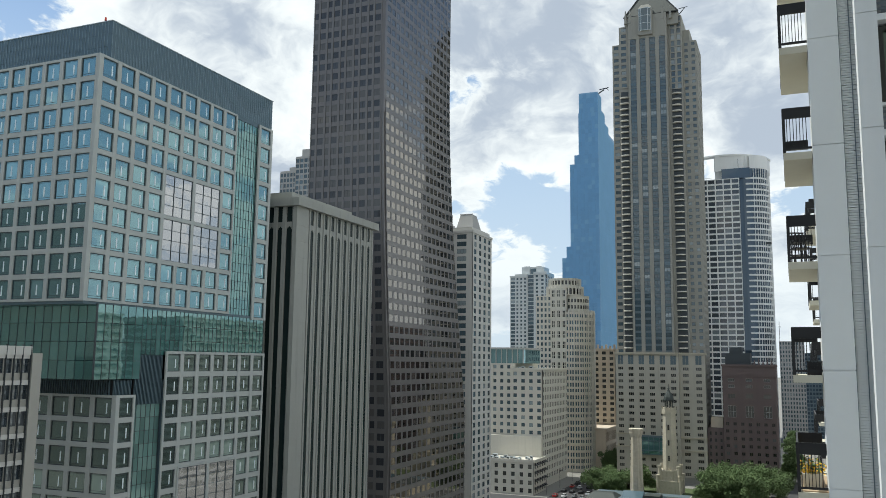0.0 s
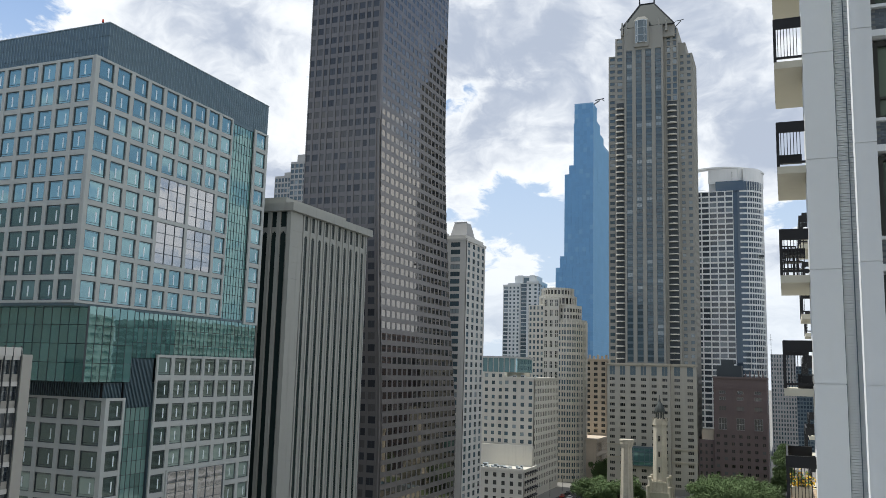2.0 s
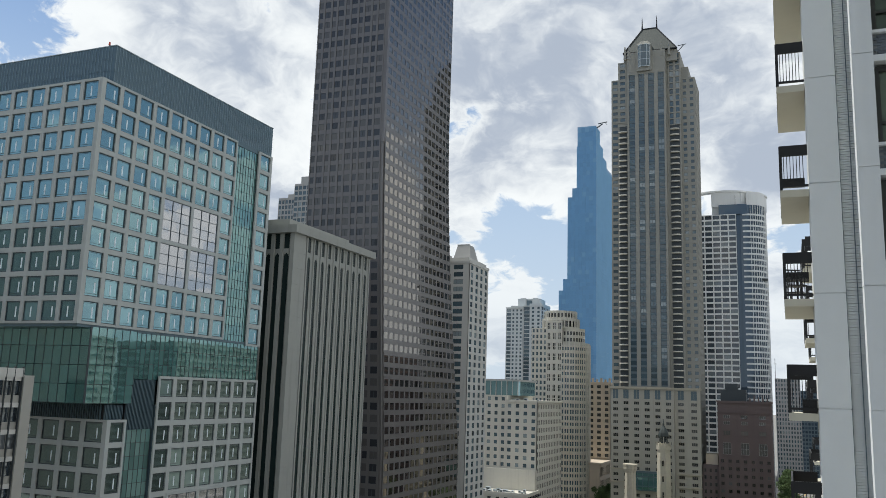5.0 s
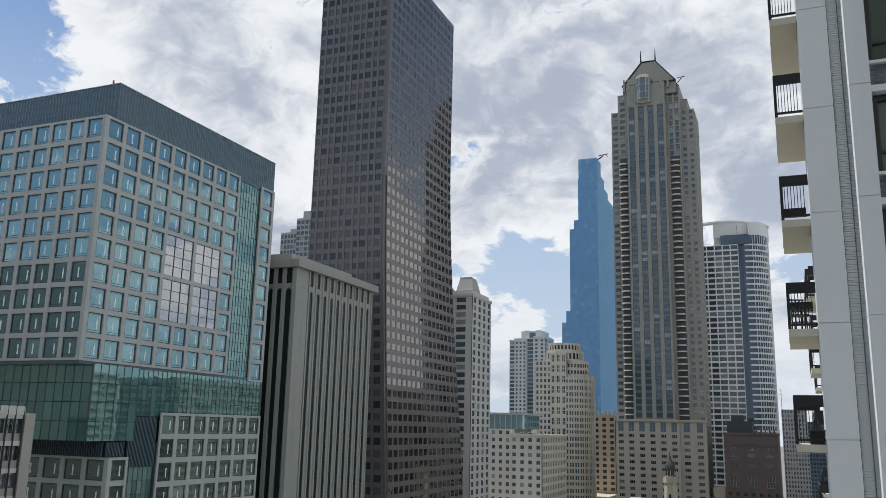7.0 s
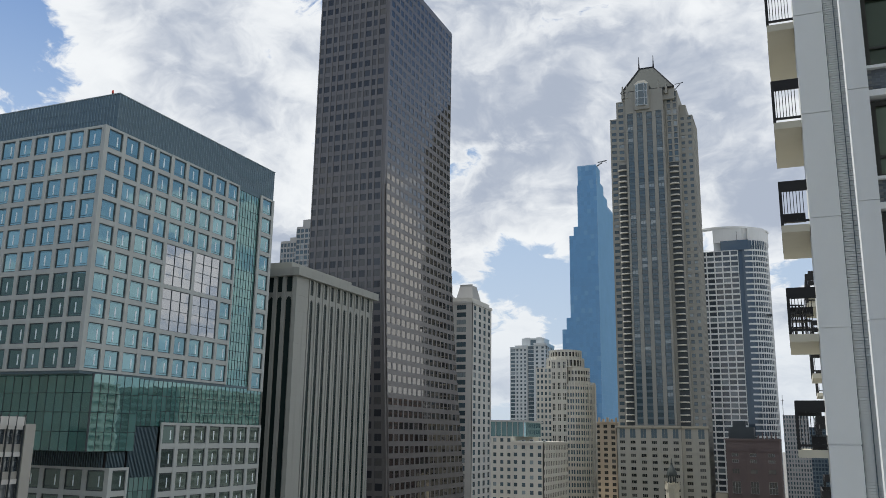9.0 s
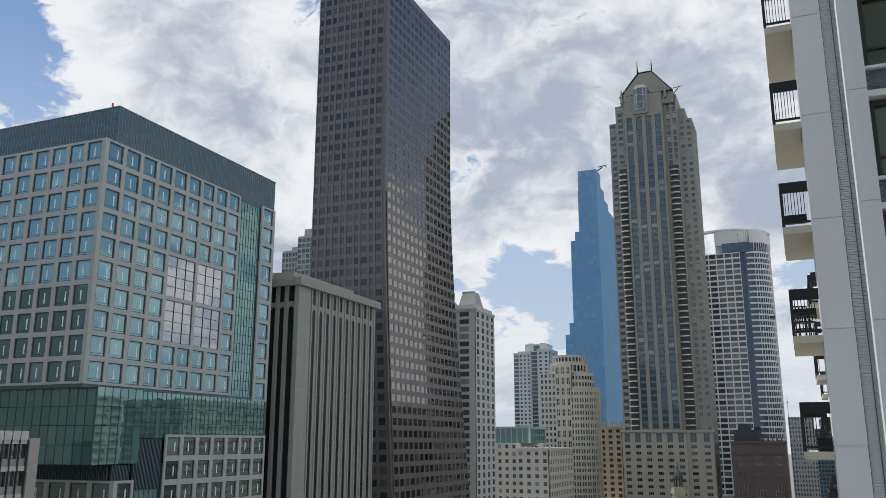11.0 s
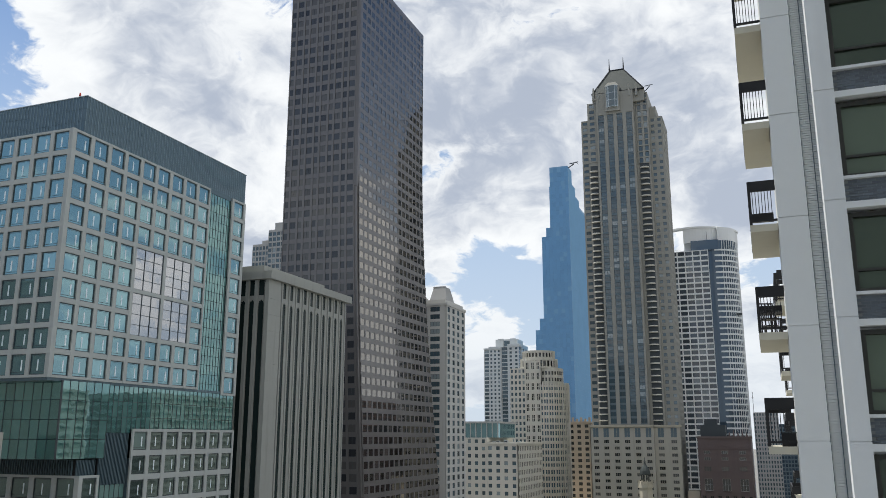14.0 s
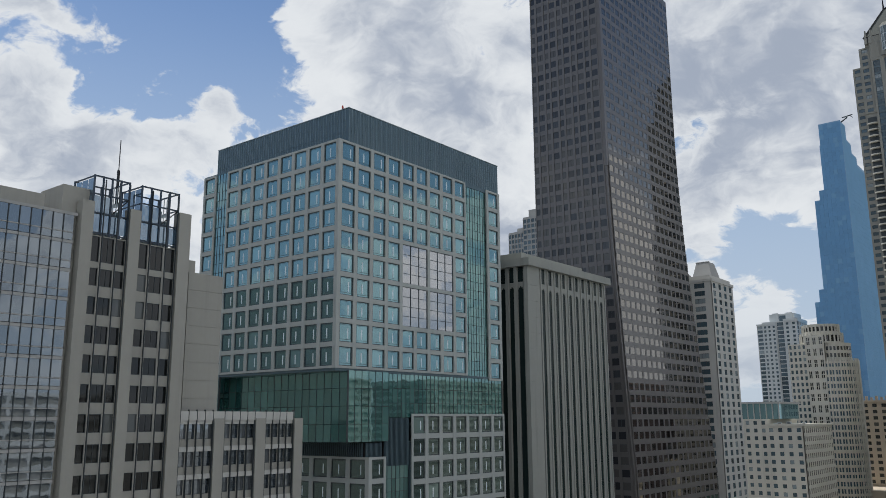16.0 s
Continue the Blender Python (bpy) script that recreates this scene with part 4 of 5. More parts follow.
    # crown
    roof = Shape().prism([(-78.9, Y + 0.6), (-49.8, Y + 0.6), (-49.8, 464), (-78.9, 464)], 247.5, 264.5, 0, [(-69.4, 449), (-61.8, 449), (-61.8, 456), (-69.4, 456)])
    part("crown_roof", roof, M_COPPER, h, "grey-green hipped metal roof")
    part("roof_cap", Shape().bar((-78.9, Y + 0.6, 247.7), (-49.8, Y + 0.6, 247.7), 0.3).bar((-78.9, Y + 0.6, 247.7), (-69.4, 449, 264.6), 0.26).bar((-49.8, Y + 0.6, 247.7), (-61.8, 449, 264.6), 0.26).bar((-69.4, 449, 264.6), (-61.8, 449, 264.6), 0.26), M_BLACK, h, "dark metal ridge caps")
    part("dormer", Shape().box(-71.2, -63.3, Y - 1.2, Y + 6, 236, 251).prism([(-71.2, Y - 1.2), (-63.3, Y - 1.2), (-63.3, Y + 6), (-71.2, Y + 6)], 251, 253.5, 0, [(-69.2, Y), (-65.3, Y), (-65.3, Y + 6), (-69.2, Y + 6)]), M_PARK, h)
    part("dormer_glass", Shape().prism([(-70.3, Y - 1.1), (-69.0, Y - 2.2), (-65.5, Y - 2.2), (-64.2, Y - 1.1)], 238.4, 250.6), M_PARK_GLASS, h, "angled glass bay window")
    for x, y in ((-70.3, Y - 1.2), (-69.0, Y - 2.25), (-65.5, Y - 2.25), (-64.2, Y - 1.2)):
        part("dormer_mullion", Shape().box(x - 0.14, x + 0.14, y - 0.14, y + 0.14, 238, 251), M_PALE_SASH, h)
    for z in (238.2, 242.2, 246.4, 250.6):
        part("dormer_transom", Shape().prism([(-70.4, Y - 1.0), (-69.05, Y - 2.35), (-65.45, Y - 2.35), (-64.1, Y - 1.0)], z, z + 0.28), M_PALE_SASH, h)
    for x in (-69.6, -61.6):
        part("spire", Shape().prism([(x - 0.5, 449), (x + 0.5, 449), (x + 0.5, 450), (x - 0.5, 450)], 262, 272, 0, [(x - 0.1, 449.4), (x + 0.1, 449.4), (x + 0.1, 449.6), (x - 0.1, 449.6)]), M_BLACK, h)
    for x in (-75.5, -58.0, -54.0, -77.8):
        part("pinnacle", Shape().prism([(x - 0.7, Y - 0.2), (x + 0.7, Y - 0.2), (x + 0.7, Y + 1.2), (x - 0.7, Y + 1.2)], 244, 251.5, 0, [(x - 0.3, Y + 0.3), (x + 0.3, Y + 0.3), (x + 0.3, Y + 0.8), (x - 0.3, Y + 0.8)]), M_PARK, h)
    part("roof_davit", Shape().bar((-49.5, Y + 2, 246), (-46.5, Y + 2, 249.2), 0.18).bar((-49.5, Y + 2, 249.2), (-45, Y + 2, 249.7), 0.15), M_SASH, h)
    # bay window low on the base
    bay = part("bay_window", Shape().box(-75, -56, Y - 3.0, Y - 1.0, 14, 22.5), M_TEAL_GLASS, h, "green glazed bay window")
    for k in range(8):
        x = -74.9 + k * 2.69
        part("bay_mullion", Shape().box(x - 0.16, x + 0.16, Y - 3.2, Y - 3.0, 14, 22.5), M_DARK_CLAD, bay)
    for z in (13.7, 15.6, 20.4, 22.3):
        part("bay_transom", Shape().box(-75.1, -55.9, Y - 3.26, Y - 3.0, z, z + (0.5 if z != 22.3 else 1.0)), M_DARK_CLAD, bay)
    for z in (17.0, 23.4):
        part("string_course", Shape().box(-86.3, -75.2, Y - 1.5, Y - 0.9, z, z + 0.6).box(-53.9, -41.0, Y + 0.5, Y + 1.1, z - 1.2, z - 0.6), M_CREAM_DARK, h)


crown_tower()


# ---- blue glass tower ----
def blue_tower():
    h = thing("blue_tower", "tall stepped tower of bright blue curtain glass with a roof crane", "building")
    Y = 705.0
    blocks = ((-183.0, 0, 150), (-179.2, 150, 160), (-175.5, 160, 233), (-171.5, 233, 241), (-167.6, 241, 279), (-167.0, 279, 296))
    steps = ((0, 14, 296), (14, 28, 284), (28, 44, 276), (44, 72, 270))     # the flank goes down in steps
    bars = Shape()
    glass, flank = Shape(), Shape()
    x1 = -150.0
    for x0, lo, top in blocks:
        nz = max(2, round((top - lo) / 3.9))
        n = int((x1 - x0) / 2.9)
        for j in range(nz):
            a, b = lo + (top - lo) * j / nz, lo + (top - lo) * (j + 1) / nz
            for i in range(n):
                glass.box(x0 + (x1 - x0) * i / n + 0.04, x0 + (x1 - x0) * (i + 1) / n - 0.04, Y, Y + 0.4, a + 0.05, b - 0.05)
            for y0, y1, t in steps:
                for i in range(5):
                    if b <= t:
                        flank.box(x1 - 0.4, x1, Y + 1 + y0 + (y1 - y0) * i / 5, Y + 0.92 + y0 + (y1 - y0) * (i + 1) / 5, a + 0.05, b - 0.05)
        for y0, y1, t in steps:
            if t > lo:
                bars.box(x0 + 0.1, x1 - 0.1, Y + 0.15 + y0, Y + 0.14 + y1, lo, min(top, t))
    bars.box(-167, -150, Y + 0.05, Y + 0.3, 295.8, 297.0)
    p = part("tower_frame", bars, M_BLUE_FRAME, h)
    tagged(part("pane_field", glass, M_BLUE_GLASS, p), "", "", "", "stuff")
    tagged(part("flank_panes", flank, M_BLUE_FLANK, p), "", "", "", "stuff")
    part("roof_crane", Shape().bar((-150, Y + 3, 296), (-145, Y + 3, 299), 0.4).bar((-149, Y + 3, 299.5), (-141, Y + 3, 300.5), 0.35).bar((-143, Y + 3, 300), (-141, Y + 3, 298), 0.2), M_SASH, h)


blue_tower()


# ---- white gridded tower with a rounded glass side ----
def rounded_tower():
    h = thing("rounded_tower", "white gridded tower with rounded banded glass side and curved crown", "building")
    Y = 500.0
    f = Front(h, M_WHITE, 250)
    g = (M_GRID_GLASS, M_SASH)
    f.grid("E", Y, -47.0, -25.0, 8, 166.5, 5, 49, 0.85, 0.70, g, 0.4, (2, 1), 0.08)
    f.close("white concrete grid")
    part("core", Shape().box(-47, -25, Y + 0.5, 530, 0, 166.5), M_NAVY_GLASS, h)
    part("slot", Shape().box(-25, -19.5, Y + 2.5, 530, 0, 172), M_NAVY_GLASS, h, "dark blue glass slot")
    cx, cy, r = -21.5, Y + 13.5, 12.6
    arc = lambda rr, a0, a1, n: [(cx + rr * math.sin(a0 + (a1 - a0) * i / n), cy - rr * math.cos(a0 + (a1 - a0) * i / n)) for i in range(n + 1)]
    part("rounded_glass", Shape().prism(arc(r - 0.5, -0.1, math.pi, 28), 0, 172), M_NAVY_GLASS, h)
    for j in range(50):
        z = 4 + j * 3.3
        o, q = arc(r, 0.0, math.pi, 28), arc(r - 0.7, 0.0, math.pi, 28)
        part("band", Shape().prism(o + q[::-1], z, z + 0.95), M_WHITE, h, "", True)
    for i in range(12):
        a = 0.35 + i * 0.12
        x, y = cx + (r - 0.05) * math.sin(a), cy - (r - 0.05) * math.cos(a)
        part("mullion", Shape().box(x - 0.15, x + 0.15, y - 0.15, y + 0.15, 4, 172), M_WHITE, h)
    big = lambda rr, a0, a1, n: [(-34.0 + rr * math.sin(a0 + (a1 - a0) * i / n), Y + 27.0 - rr * math.cos(a0 + (a1 - a0) * i / n)) for i in range(n + 1)]
    o, q = big(25.6, -0.18, 1.45, 22), big(24.8, -0.18, 1.45, 22)
    part("crown_wall", Shape().prism(o + q[::-1], 171.5, 180.2), M_WHITE, h, "curved white roof wall", True)
    o, q = big(26.2, -0.52, 1.45, 26), big(22.0, -0.52, 1.45, 26)
    part("crown_canopy", Shape().prism(o + q[::-1], 180.2, 181.2), M_WHITE, h, "", True)
    part("roof_rail", Shape().box(-46.8, -40, Y + 0.6, Y + 0.7, 167.4, 167.6).box(-46.8, -46.7, Y + 0.6, Y + 0.7, 166.5, 167.4).box(-43, -42.9, Y + 0.6, Y + 0.7, 166.5, 167.4), M_WHITE, h)
    part("crown_post", Shape().box(-46.8, -46.0, Y + 3.6, Y + 4.6, 166.5, 180.4), M_WHITE, h)
    part("plant_room", Shape().box(-38.5, -22, Y + 4, 525, 166.5, 180), M_WHITE, h)
    part("slot_head", Shape().box(-34.5, -19.0, Y + 0.8, Y + 6, 166.5, 172.4), M_NAVY_GLASS, h)
    part("pole", Shape().box(-25.4, -25.2, Y + 1.6, Y + 1.8, 172, 178), M_SASH, h)
    part("cleaning_cradle", Shape().box(-12.4, -9.0, Y + 6.0, Y + 8.0, 128.0, 129.2).box(-12.2, -12.1, Y + 6.5, Y + 6.6, 129.2, 131).box(-9.3, -9.2, Y + 6.5, Y + 6.6, 129.2, 131), M_SASH, h)
    part("crown_drum", Shape().prism(arc(r - 0.9, 0.2, math.pi, 24), 172, 180.0), M_WHITE, h)


rounded_tower()

# brick tower, its neighbour, and towers far down the street
h = plain_tower("brick_tower", "dark brown brick office block with paired windows and ornate parapet", M_BRICK, [
    dict(face="E", pos=440.0, u0=-33.2, u1=-8.4, z0=0, z1=32.2, cols=7, rows=9, wf=0.46, hf=0.46, mats=(M_PIER_GLASS, M_BRICK), rec=0.3, bars=(2, 1), frame_w=0.10, sill=0.15),
    dict(face="E", pos=440.0, u0=-33.2, u1=-8.4, z0=32.2, z1=40.6, cols=3, rows=1, wf=0.46, hf=0.68, mats=(M_DARK_GLASS, M_GREY_STONE), rec=0.4, bars=(3, 2), frame_w=0.16, sill=0.5),
    dict(face="E", pos=440.0, u0=-33.2, u1=-8.4, z0=40.6, z1=47.2, cols=3, rows=1, wf=0.42, hf=0.36, mats=(M_DARK_GLASS, M_BRICK), rec=0.3, bars=(3, 1), frame_w=0.2, sill=0.2),
    dict(face="E", pos=440.0, u0=-33.2, u1=-8.4, z0=47.2, z1=53.2, cols=3, rows=2, wf=0.36, hf=0.52, mats=(M_DARK_GLASS, M_GREY_STONE), rec=0.3, bars=(3, 1), frame_w=0.12, sill=0.1)],
    [(-33.2, -8.4, 440.4, 470, 0, 58.4)])
part("attic", Shape().box(-33.2, -8.4, 440.0, 440.4, 53.2, 58.4).box(-33.5, -8.1, 439.7, 440.0, 53.4, 53.9).box(-22.3, -19.3, 439.75, 440.0, 54.6, 57.4), M_BRICK, h)
part("parapet", Shape().box(-33.6, -8.0, 439.5, 470, 58.4, 59.4), M_BRICK, h)
part("penthouse", Shape().box(-32, -20, 446, 460, 59.4, 65).box(-30, -24, 448, 456, 65, 68), M_SASH, h)
s = Shape()
for i in range(5):
    s.prism([(-18 + i * 2 - 0.5, 441), (-18 + i * 2 + 0.5, 441), (-18 + i * 2 + 0.5, 442), (-18 + i * 2 - 0.5, 442)], 59.4, 61.6 + (i % 2), 0, [(-18 + i * 2 - 0.1, 441.4), (-18 + i * 2 + 0.1, 441.4), (-18 + i * 2 + 0.1, 441.6), (-18 + i * 2 - 0.1, 441.6)])
part("finial", s, M_BRICK, h)
h = plain_tower("dark_annex", "low dark brick building with a tan roof box", M_BRICK, [
    dict(face="E", pos=442.0, u0=-41, u1=-33.4, z0=0, z1=27, cols=3, rows=8, wf=0.4, hf=0.5, mats=DG, rec=0.3)], [(-41, -33.4, 442.3, 470, 0, 28)])
part("roof_box", Shape().box(-39.5, -33.8, 444, 452, 28, 33), M_ORANGE, h)
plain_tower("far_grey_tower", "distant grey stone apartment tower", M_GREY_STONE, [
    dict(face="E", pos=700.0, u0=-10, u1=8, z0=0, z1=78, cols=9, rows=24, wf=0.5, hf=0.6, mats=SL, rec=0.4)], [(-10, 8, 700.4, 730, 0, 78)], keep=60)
plain_tower("far_blue_block", "distant blue glass block", M_SLATE, [
    dict(face="E", pos=760.0, u0=8.5, u1=30, z0=0, z1=70, cols=9, rows=22, wf=0.8, hf=0.7, mats=(M_NAVY_GLASS, M_SLATE), rec=0.3)], [(8.5, 30, 760.3, 790, 0, 70)], keep=60)


# ---- old stone water tower and the standpipe of its pumping house ----
def water_tower():
    x, y = -54.6, 404.0
    t = thing("water_tower", "weathered limestone gothic water tower with a dark cupola", "tower")
    oct8 = lambda r: [(x + r * math.cos(math.pi / 8 + k * math.pi / 4), y + r * math.sin(math.pi / 8 + k * math.pi / 4)) for k in range(8)]
    sq = lambda r: [(x - r, y - r), (x + r, y - r), (x + r, y + r), (x - r, y + r)]
    part("base", Shape().prism(sq(5.0), 0, 5.8).prism(sq(5.2), 5.8, 6.3).prism(sq(4.2), 6.3, 10.2).prism(sq(4.5), 10.2, 10.9), M_LIME, t)
    for dx in (-1, 1):
        for dy in (-1, 1):
            for r, z0, z1 in ((5.0, 0, 8.2), (4.2, 6, 12.4)):
                part("turret", Shape().prism([(x + dx * r + 0.7 * math.cos(k * math.pi / 4), y + dy * r + 0.7 * math.sin(k * math.pi / 4)) for k in range(8)], z0, z1)
                     .prism([(x + dx * r + 0.95 * math.cos(k * math.pi / 4), y + dy * r + 0.95 * math.sin(k * math.pi / 4)) for k in range(8)], z1, z1 + 0.7), M_LIME, t)
    for k in range(7):
        part("battlement", Shape().box(x - 3.6 + k * 1.1, x - 3.1 + k * 1.1, y - 4.5, y - 3.9, 10.9, 11.6), M_LIME, t)
        part("battlement", Shape().box(x + 3.9, x + 4.5, y - 3.6 + k * 1.1, y - 3.1 + k * 1.1, 10.9, 11.6), M_LIME, t)
    part("gable", Shape().prism([(x - 1.6, y - 4.6), (x + 1.6, y - 4.6), (x + 1.6, y - 4.2), (x - 1.6, y - 4.2)], 6.3, 9.4, 0, [(x - 0.1, y - 4.6), (x + 0.1, y - 4.6), (x + 0.1, y - 4.2), (x - 0.1, y - 4.2)]), M_LIME, t)
    part("shaft", Shape().prism(oct8(3.5), 10.8, 37.0, 0, oct8(3.0)), M_LIME, t)
    part("collar", Shape().prism(oct8(3.5), 36.2, 38.2).prism(oct8(3.0), 38.2, 39.0), M_LIME, t)
    for k in range(8):
        a = math.pi / 8 + k * math.pi / 4
        part("pinnacle", Shape().box(x + 3.2 * math.cos(a) - 0.3, x + 3.2 * math.cos(a) + 0.3, y + 3.2 * math.sin(a) - 0.3, y + 3.2 * math.sin(a) + 0.3, 37, 39.6), M_LIME, t)
        part("column", Shape().box(x + 1.7 * math.cos(a) - 0.18, x + 1.7 * math.cos(a) + 0.18, y + 1.7 * math.sin(a) - 0.18, y + 1.7 * math.sin(a) + 0.18, 39, 42.0), M_COPPER, t)
    dome = Shape()
    prof = [(2.4, 42.0), (2.5, 42.5), (2.25, 43.8), (1.6, 45.2), (0.8, 46.4), (0.4, 47.4), (0.55, 47.8), (0.2, 48.4), (0.12, 50.0)]
    for (r0, z0), (r1, z1) in zip(prof, prof[1:]):
        dome.prism(oct8(r0), z0, z1, 0, oct8(r1))
    part("cupola", dome, M_COPPER, t, "dark grey-green metal cupola")
    for z in (15, 22, 29):
        part("slit_window", Shape().box(x - 0.35, x + 0.35, y - 3.45, y - 2.6, z, z + 2.4), M_DARK_GLASS, t)


water_tower()


def standpipe():
    x, y = -60.6, 350.0
    t = thing("stone_chimney", "tall weathered limestone chimney with a flared cap", "chimney")
    oct8 = lambda r: [(x + r * math.cos(math.pi / 8 + k * math.pi / 4), y + r * math.sin(math.pi / 8 + k * math.pi / 4)) for k in range(8)]
    part("shaft", Shape().prism(oct8(2.9), 0, 29.4, 0, oct8(2.2)), M_LIME, t)
    part("cap", Shape().prism(oct8(2.2), 29.4, 31.0, 0, oct8(2.8)).prism(oct8(2.8), 31.0, 32.2).prism(oct8(3.0), 32.2, 32.8), M_LIME, t)


standpipe()
p = thing("pumping_house", "low limestone pumping house with pale green metal roofs", "building")
part("wall", Shape().box(-78, -40, 335, 358, 0, 6.5), M_LIME, p)
part("roof", Shape().prism([(-78.5, 334), (-66, 334), (-66, 346), (-78.5, 346)], 6.5, 8.4, 0, [(-76, 338), (-68, 338), (-68, 342), (-76, 342)]).box(-56, -50, 338, 346, 6.5, 8.2).box(-48, -41, 336, 344, 6.5, 7.6), M_COPPER, p)

part("plinth", Shape().box(-80, -38, 332, 360, 0, 0.8), M_LIME, p)
part("flat_roof", Shape().box(-77.6, -40.4, 335.4, 357.6, 6.5, 6.62), M_SLATE, p, "dark flat roof")
part("skylight", Shape().prism([(-65, 340), (-57, 340), (-57, 350), (-65, 350)], 6.5, 8.8, 0, [(-65, 344.6), (-57, 344.6), (-57, 345.4), (-65, 345.4)]), M_PARK_GLASS, p, "grey pitched skylight")


def roof_unit(x, y, z, w, d, hh):
    u = thing("roof_unit", "small grey metal ventilation unit on a flat roof", "vent", "roof units", (x, y, z))
    part("casing", Shape().box(-w, w, -d, d, 0.25, hh), M_PALE_SASH, u)
    part("grille", Shape().box(-w * 0.8, w * 0.8, -d - 0.05, -d, 0.5, hh - 0.3), M_SASH, u)
    part("foot", Shape().box(-w * 0.9, w * 0.9, -d * 0.9, d * 0.9, 0, 0.25), M_SASH, u)


rng = random.Random(5)
for k in range(14):
    roof_unit(-132 + (k % 7) * 3.0 + rng.uniform(-0.8, 0.8), 374 + (k // 7) * 7 + rng.uniform(-1, 1), 14.4, rng.uniform(0.5, 1.2), rng.uniform(0.5, 1.0), rng.uniform(0.8, 1.9))
for k in range(7):
    roof_unit(-126 + k * 2.0 + rng.uniform(-0.5, 0.5), 396 + rng.uniform(0, 8), 55.4, rng.uniform(0.4, 1.0), rng.uniform(0.5, 1.0), rng.uniform(1.0, 2.0))
for k in range(4):
    roof_unit(-28 + k * 4.5, 452 + rng.uniform(0, 5), 58.2, rng.uniform(0.6, 1.2), rng.uniform(0.6, 1.2), rng.uniform(1.5, 3.0))


def car(x, y, turn, paint, label):
    c = thing("car", label, "car", "street cars", (x, y, 0.02))
    c.rotation_euler = (0, 0, radians(turn))
    body = Shape().prism([(-0.9, -2.2), (-0.75, -2.3), (0.75, -2.3), (0.9, -2.2), (0.9, 2.15), (0.75, 2.3), (-0.75, 2.3), (-0.9, 2.15)], 0.3, 0.9, 0, [(-0.84, -2.15), (-0.7, -2.22), (0.7, -2.22), (0.84, -2.15), (0.84, 2.1), (0.7, 2.22), (-0.7, 2.22), (-0.84, 2.1)])
    part("body", body, paint, c)
    part("cabin", Shape().prism([(-0.8, -1.5), (0.8, -1.5), (0.8, 1.1), (-0.8, 1.1)], 0.9, 1.4, 0, [(-0.62, -1.0), (0.62, -1.0), (0.62, 0.5), (-0.62, 0.5)]), M_DARK_GLASS, c)
    part("roof", Shape().box(-0.62, 0.62, -1.0, 0.5, 1.4, 1.46), paint, c)
    wheel = Shape()
    wheel.v = [(dx, 0.33 * math.cos(a * math.pi / 5), 0.33 * math.sin(a * math.pi / 5)) for dx in (-0.1, 0.1) for a in range(10)]
    wheel.f = [tuple(range(9, -1, -1)), tuple(range(10, 20))] + [(a, (a + 1) % 10, 10 + (a + 1) % 10, 10 + a) for a in range(10)]
    wheel.m = [0] * 12
    me = wheel.mesh("wheel", [M_BLACK])
    for dx in (-0.82, 0.82):
        for dy in (-1.4, 1.4):
            part("wheel", me, None, c).location = (dx, dy, 0.33)


PAINTS = [(metal("white_car_paint", (0.7, 0.7, 0.7), 0.3, 0.0), "white saloon car on the avenue"), (metal("black_car_paint", (0.02, 0.02, 0.022), 0.25, 0.0), "black saloon car on the avenue"),
          (metal("silver_car_paint", (0.4, 0.41, 0.42), 0.3, 0.5), "silver saloon car on the avenue"), (metal("red_car_paint", (0.35, 0.03, 0.03), 0.3, 0.0), "red saloon car on the avenue")]
for k in range(22):
    lane = k % 4
    paint, label = PAINTS[rng.choice((0, 0, 1, 1, 2, 2, 3))]
    car(-100.5 + lane * 4.1, 372 + (k // 4) * 14 + rng.uniform(-3, 3), 180 if lane < 2 else 0, paint, label)


def street_lamp(x, y):
    u = thing("street_lamp", "dark metal street lamp at the kerb", "street lamp", "street lamps", (x, y, 0))
    part("pole", Shape().prism([(0.1 * math.cos(a), 0.1 * math.sin(a)) for a in (0, 1.05, 2.1, 3.14, 4.2, 5.2)], 0, 8.0), M_BLACK, u)
    part("arm", Shape().bar((0, 0, 7.9), (1.8, 0, 8.3), 0.06), M_BLACK, u)
    part("lamp_head", Shape().box(1.5, 2.2, -0.15, 0.15, 8.2, 8.4), M_PALE_SASH, u)


for k in range(5):
    street_lamp(-105.5, 375 + k * 24)
part("mast", Shape().box(-9.4, -9.1, 690, 690.3, 0, 93).box(-10.4, -8.2, 690, 690.2, 88.5, 88.8), M_SASH, thing("flag_mast", "slim grey roof mast against the sky", "mast"))

